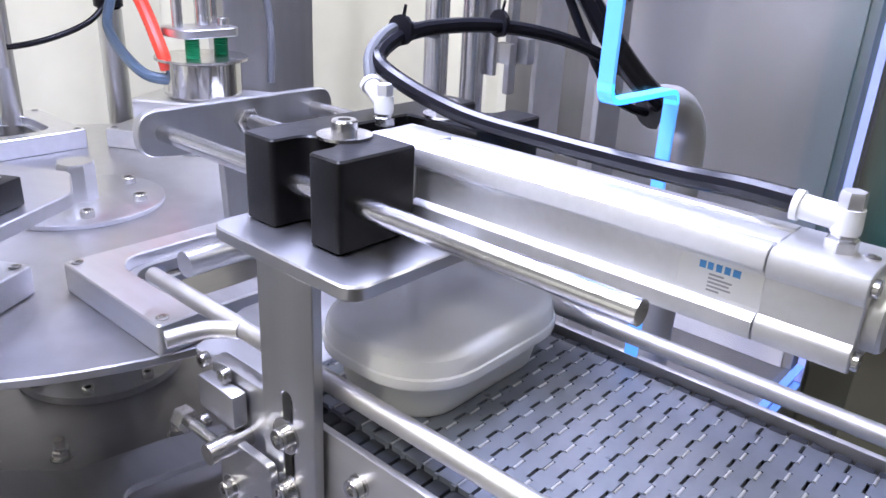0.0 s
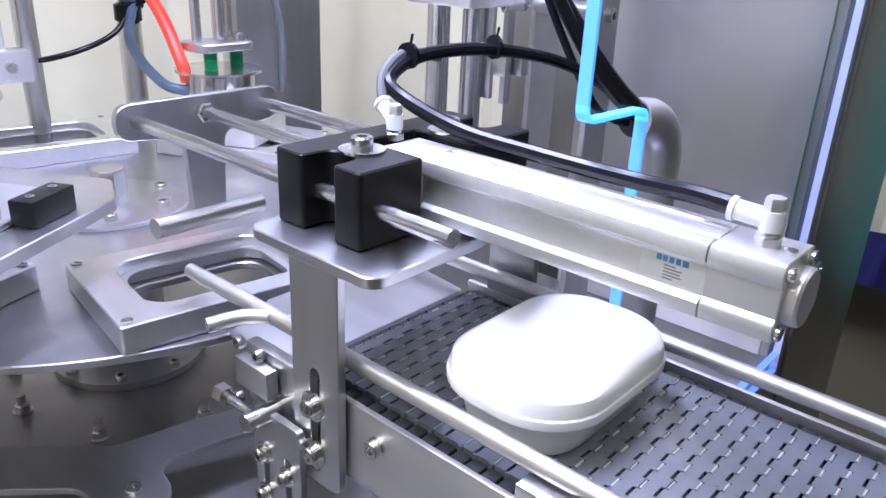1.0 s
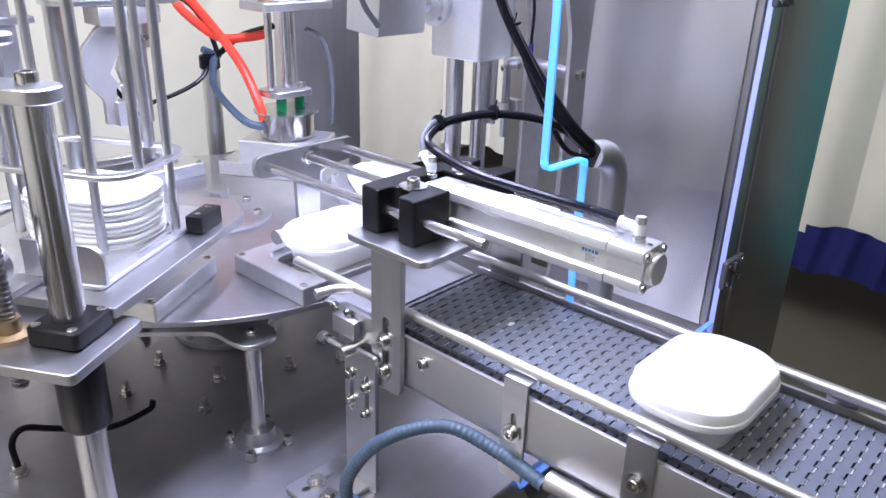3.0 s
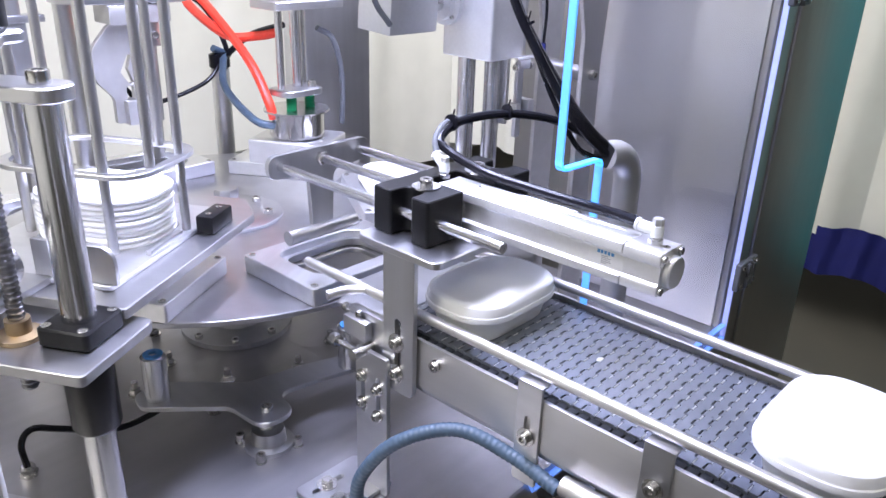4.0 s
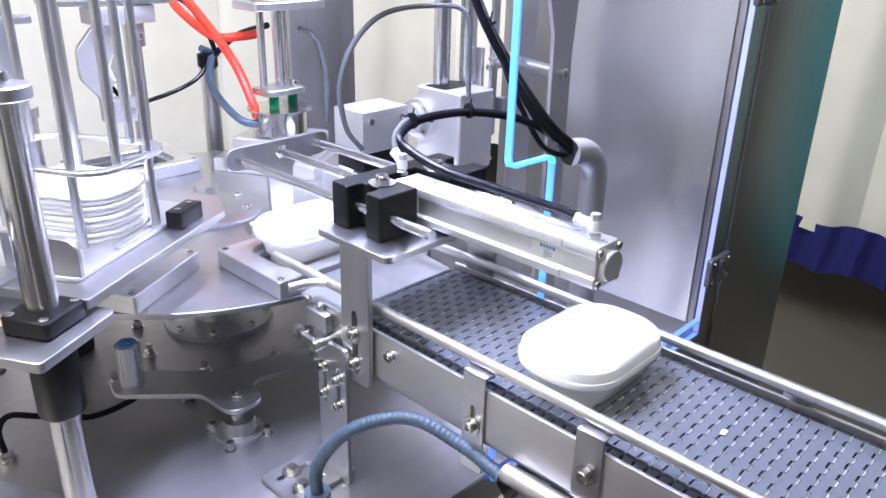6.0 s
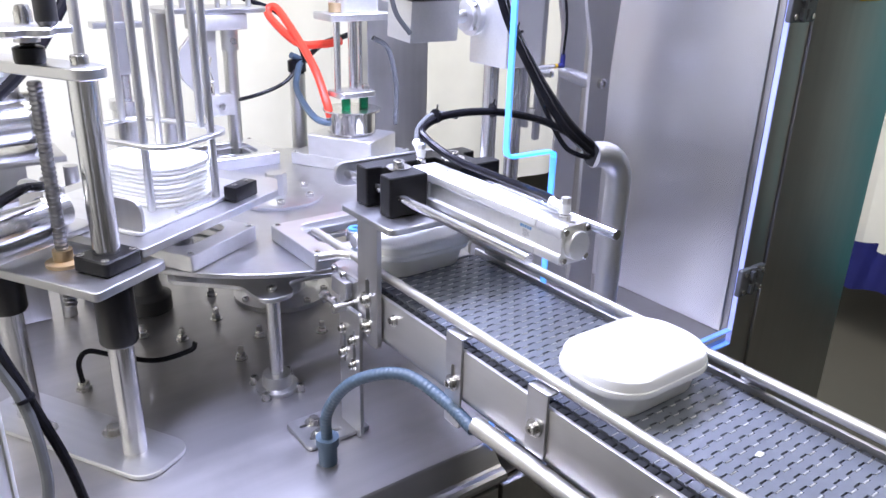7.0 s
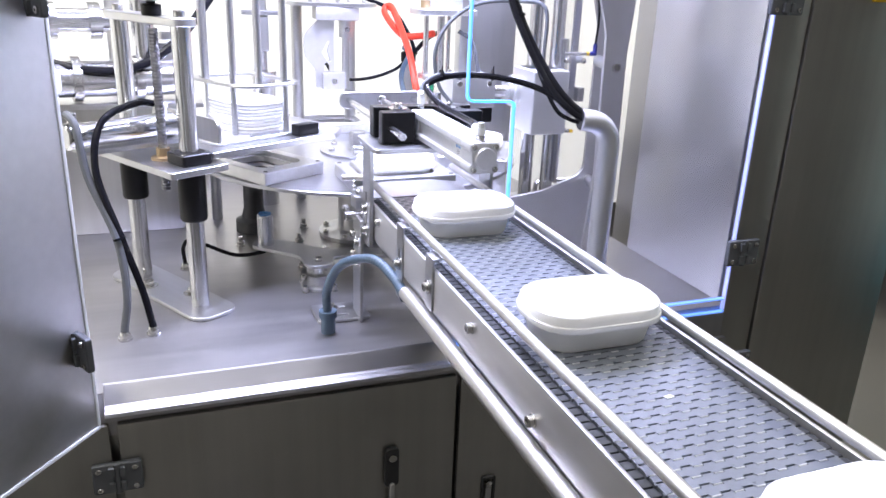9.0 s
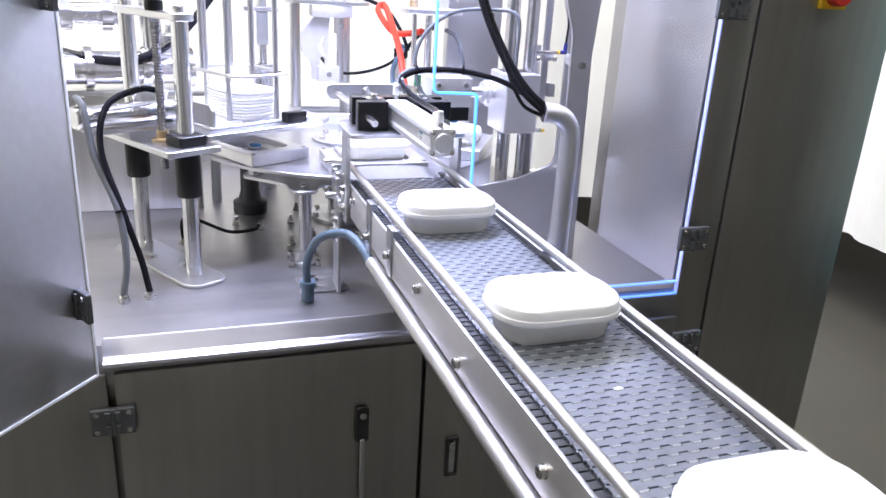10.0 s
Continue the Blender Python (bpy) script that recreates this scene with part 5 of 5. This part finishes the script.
prism(bm, fillet([(-0.050, -0.205), (-0.002, -0.205), (-0.002, -0.070), (0.0, -0.033), (-0.044, -0.033), (-0.080, -0.072), (-0.080, -0.125), (-0.050, -0.160)], [.004, .004, .01, .001, .02, .03, .03, .02]), -0.006, 0.006, XZ,
      holes=[rounded(0.014, 0.050, 0.006, 4, -0.020, -0.165), [(-0.034, -0.115), (-0.018, -0.085), (-0.012, -0.088), (-0.020, -0.110), (-0.012, -0.135), (-0.020, -0.138)]], bev=0.0006)
part("cut_plate", bm, PLATE, arm, "stainless plate with cut-outs")
bm = B()
rod(bm, (0.030, 0.0, -0.033), (0.030, 0.0, -0.21), 0.010, 18)
rod(bm, (0.030, 0.0, -0.033), (0.030, 0.0, -0.075), 0.018, 18)
part("plunger", bm, STEEL, arm)
screw(arm, (0.030, -0.018, -0.055), (0, -1, 0), 0.007, 0.006)
fing = thing("suction_finger", at(GX - 0.005, GYY - 0.035, 1.185), "grey finger block under the pick arm", "finger")
bm = B()
box(bm, -0.030, 0.030, -0.016, 0.016, -0.022, 0.022, 0.003)
part("block", bm, PLATE, fing)
bm = B()
rod(bm, (0.0, -0.016, 0.0), (0.0, -0.024, 0.0), 0.007, 18)
part("roller", bm, BOLT, fing)
# upright clevis cylinder behind the magazine
clev = thing("rear_cylinder", at(-0.135, 0.86, DECK_Z), "upright round air cylinder with clevis behind the magazine", "cylinder")
bm = B()
lathe(bm, [(0.030, 0.001), (0.030, 0.34), (0.034, 0.342), (0.034, 0.360), (0.012, 0.362), (0.012, 0.41)], None, 28)
part("barrel", bm, CHROME, clev)
bm = B()
box(bm, -0.016, 0.016, -0.013, 0.013, 0.41, 0.50, 0.003)
part("clevis", bm, STEEL, clev)
bm = B()
box(bm, -0.05, 0.045, -0.018, 0.018, 0.50, 0.512, 0.002)
part("clevis_plate", bm, STEEL, clev)
bm = B()
rod(bm, (0.0, 0.0, 0.512), (0.0, 0.0, 0.85), 0.014, 18)
part("upper_rod", bm, STEEL, clev)

# ---- piston filler at the far side ----
fil = thing("piston_filler", at(0, 0, 0), "lying stainless piston filler with pipe clamps on a sheet cabinet", "filler")
bm = B()
box(bm, -0.66, -0.36, 0.68, 0.92, 0.846, 1.148, 0.004)
part("base_box", bm, STEEL, fil, "stainless sheet box")
bm = B()
box(bm, -0.66, -0.30, 0.64, 0.94, 1.1485, 1.160, 0.003)
part("top_plate", bm, STEEL_H, fil)
FA, FB = Vector((-0.70, 0.64, 1.214)), Vector((-0.330, 0.725, 1.208))
bm = B()
rod(bm, FA, FB, 0.040, 32)
part("barrel", bm, CHROME, fil, "polished barrel")
for f in (0.02, 0.36, 0.70, 0.98):
    p = FA.lerp(FB, f)
    bm = B()
    rod(bm, p - (FB - FA).normalized() * 0.009, p + (FB - FA).normalized() * 0.009, 0.050, 28)
    part("clamp_ring", bm, BOLT, fil, "polished clamp ring")
bm = B()
rod(bm, (-0.72, 0.66, 1.335), (-0.47, 0.71, 1.335), 0.026, 24)
for f in (0.1, 0.45, 0.8):
    p = Vector((-0.72, 0.66, 1.335)).lerp(Vector((-0.47, 0.71, 1.335)), f)
    rod(bm, p - Vector((.012, .003, 0)), p + Vector((.012, .003, 0)), 0.040, 24)
part("feed_pipe", bm, CHROME, fil, "polished feed pipe with clamp rings")
bm = B()
rod(bm, (-0.42, 0.71, 1.245), (-0.42, 0.71, 1.62), 0.026, 24)
part("valve_body", bm, CHROME, fil)
bm = B()
box(bm, -0.66, -0.59, 0.57, 0.615, 1.195, 1.240, 0.004)
part("valve_block", bm, WHITEPL, fil, "white valve block")
bm = B()
lathe(bm, [(0.016, 1.30), (0.030, 1.305), (0.030, 1.345), (0.018, 1.352), (0.018, 1.37)], at(-0.37, 0.75, -0.06), 24)
part("adjuster", bm, STEEL, fil)
hose("air_hose", [(-0.62, 0.66, 1.25), (-0.55, 0.64, 1.235), (-0.46, 0.64, 1.235), (-0.38, 0.66, 1.27), (-0.30, 0.68, 1.35), (-0.22, 0.72, 1.48), (-0.18, 0.74, 1.7)], 0.010, HOSE, "black air hose rising past the magazine")
bx = thing("floor_trunking", at(0.56, 0.62, DECK_Z), "stainless tray of pipes behind the lift", "tray")
bm = B()
box(bm, -0.09, 0.07, -0.14, 0.16, 0.001, 0.012, 0.002)
part("tray", bm, STEEL_H, bx)
bm = B()
tube(bm, [(-0.05, -0.10, 0.02), (-0.05, -0.10, 0.10), (-0.03, -0.10, 0.115), (0.05, -0.10, 0.115)], 0.006, 10, 5)
part("pipe", bm, CHROME, bx)
bm = B()
tube(bm, [(-0.03, -0.11, 0.02), (-0.03, -0.11, 0.085), (-0.01, -0.11, 0.098), (0.05, -0.11, 0.098)], 0.006, 10, 5)
part("pipe", bm, CHROME, bx)

# ---- belt: rows of moulded links on a closed loop ----
belt = thing("conveyor_belt", at(0, 0, 0), "blue-grey moulded plastic link belt with dark slots", "belt")
PITCH, ROLL_Y, ROLL_Z, ROLL_R = 0.0127, 0.058, 1.060, 0.014


def row_mesh(shift):
    """One row: a plate across the belt, its edges toothed so that slots stay open between neighbours."""
    bm = B()
    x0, x1, n = -0.0405, 0.1365, 16
    w, th, dep, step = (x1 - x0) / n, 0.0045, PITCH / 2, 0.0012
    pins = []
    for k in range(n):
        f = 1 if (k + shift) % 2 == 0 else -1
        r = 1 if (k + shift + 1) % 2 == 0 else -1
        front = dep + f * step - (0.0019 if f > 0 else 0.0020)
        back = -dep + r * step
        inset = 0.0008
        box(bm, x0 + k * w, x0 + (k + 1) * w, back, front - 0.0005, -th, 0.0, 0.0)
        box(bm, x0 + k * w + inset, x0 + (k + 1) * w - inset, front - 0.0006, front, -th, -0.0003, 0.0)
        if f < 0:
            pins.append((x0 + k * w + 0.0010, x0 + (k + 1) * w - 0.0010, front + 0.0010))
        for q in (0, 1):                              # narrow bridges close the seam beside each slot
            xa = x0 + (k + q) * w
            box(bm, xa - 0.0011, xa + 0.0011, dep - step - 0.0012, dep + step - 0.0002, -th, -0.0003, 0.0)
    bm.faces.ensure_lookup_table()
    n1 = len(bm.faces)
    for xa, xb in ((x0 - 0.0150, x0 - 0.0002), (x1 + 0.0002, x1 + 0.0110)):
        box(bm, xa, xb, -PITCH / 2 + 0.0009, PITCH / 2 - 0.0009, -0.0105, -0.0028, 0.0012)
    bm.faces.ensure_lookup_table()
    n0 = len(bm.faces)
    # short rods that carry the painted glint dashes
    for xa, xb, yy in pins:
        rod(bm, (xa, yy, -0.0005), (xb, yy, -0.0005), 0.0010, 8)
    me = mesh_of("belt_slat", bm, BELT)
    me.materials.append(PIN)
    me.materials.append(DARKGAP)
    for p in me.polygons:
        if p.index >= n0:
            p.material_index = 1
        elif p.index >= n1:
            p.material_index = 2
    return me


ROW_MESHES = [row_mesh(0), row_mesh(1)]
TOP_N = 128
IN_N = 92
belt_links = []
for i in range(-TOP_N, IN_N):
    ob = new("belt_slat", ROW_MESHES[i % 2])
    ob.parent = belt
    belt_links.append((ob, i * PITCH))


def on_loop(s):
    """Pose of a row s metres before the roller's top (s < 0: already on the top run)."""
    if s <= 0:
        return at(0, ROLL_Y + s, BELT_Z)
    quarter = math.pi * ROLL_R
    if s < quarter:
        a = s / ROLL_R
        return at(0, ROLL_Y + (ROLL_R + 0.004) * math.sin(a), ROLL_Z + (ROLL_R + 0.004) * math.cos(a)) @ pose(0, 0, 0, -math.degrees(a), 0, 0)
    return at(0, ROLL_Y - (s - quarter), ROLL_Z - ROLL_R - 0.004) @ pose(0, 0, 0, -179.9, 0, 0)


bm = B()
prism(bm, fillet([(0, 0), (0.010, 0.002), (0.006, 0.007), (-0.003, 0.005)], .001), 0, 0.0003, None, bev=0)
speck = single("label_scrap", bm, TUB, "small white scrap of film on the belt", "scrap")


# ---- movement ----
def smooth01(t):
    t = max(0.0, min(1.0, t))
    return t * t * (3 - 2 * t)


STROKE = 2.92                                     # the first pull starts here


def pull(t):
    """How far the puller stands towards the belt, in metres."""
    p = (t - STROKE) % PERIOD
    if p < 0.40:
        return 0.209 * smooth01(p / 0.40)
    if p < 0.46:
        return 0.209
    return 0.209 * (1 - smooth01((p - 0.46) / 0.80))


def index_angle(t):
    """The table's turn in degrees: 60 a cycle."""
    n, p = divmod(t - 0.84, PERIOD)
    return -60 * (n + smooth01(p / 0.66))


def lifter_rise(t):
    p = (t - 2.20) % PERIOD
    return 0.115 * (smooth01(p / 0.2) - smooth01((p - 1.08) / 0.22))


def head_up(t):
    """The lift: 0 low, 1 high."""
    p = (t - 2.62) % PERIOD
    return smooth01(p / 0.35) - smooth01((p - 2.04) / 0.68)


def head_turn(t):
    """The gripper's turn: 0 facing down, -180 facing up."""
    p = (t - 2.60) % PERIOD
    return -176 * (smooth01(p / 0.32) - smooth01((p - 2.20) / 0.42))


TIMES = [i / 10 for i in range(101)]
LIFT_H, HEAD_P = 0.190, Vector((0.236, 0.352, 1.207))


def head_pose(t):
    return at(HEAD_P.x, HEAD_P.y, HEAD_P.z + LIFT_H * head_up(t)) @ pose(0, 0, 0, head_turn(t), 0, 0)


def tub_pose(n, t):
    """Container n: turned in by the gripper, carried round by the table, pulled out, then taken by the belt."""
    start = STROKE + (n - 1) * PERIOD
    placed = 1.42 + (n - 2) * PERIOD
    if t < placed:
        return head_pose(max(t, placed - 1.0)) @ at(-0.015, 0.01, -0.110)
    if t < start:
        q = Matrix.Rotation(radians(index_angle(t) - index_angle(start)), 4, "Z")
        p = HUB + q @ Vector((CX - HUB.x, -CUP_R, 0))
        rise = 0.018 * smooth01((t - start + 0.9) / 0.2)
        return at(p.x, p.y, BELT_Z - 0.020 + rise) @ q
    y_cup = HUB.y - CUP_R
    if t < start + 0.42:
        return at(CX, y_cup - pull(t), BELT_Z)
    return at(CX, y_cup - 0.209 - V * (t - start - 0.42), BELT_Z)


def motions():
    walk(slide, [(t, at(FX, FY - pull(t), 1.212)) for t in TIMES])
    walk(table, [(t, at(HUB.x, HUB.y, TABLE_Z) @ pose(0, 0, 0, 0, 0, index_angle(t))) for t in TIMES])
    walk(lifter, [(t, at(LIFT.x, LIFT.y, 0.895 + lifter_rise(t))) for t in TIMES])
    walk(carr, [(t, at(CARR.x, CARR.y, CARR.z + LIFT_H * head_up(t))) for t in TIMES])
    walk(head, [(t, head_pose(t)) for t in TIMES])
    for n, ob in enumerate(tubs):
        walk(ob, [(t, tub_pose(n, t)) for t in TIMES])
    for ob, s in belt_links:
        walk(ob, [(i / 4, on_loop(s - V * i / 4)) for i in range(41)])
    walk(speck, [(i / 2, at(0.050, -0.217 - V * (i / 2 - 4.5), BELT_Z + 0.0005)) for i in range(21)])


motions()
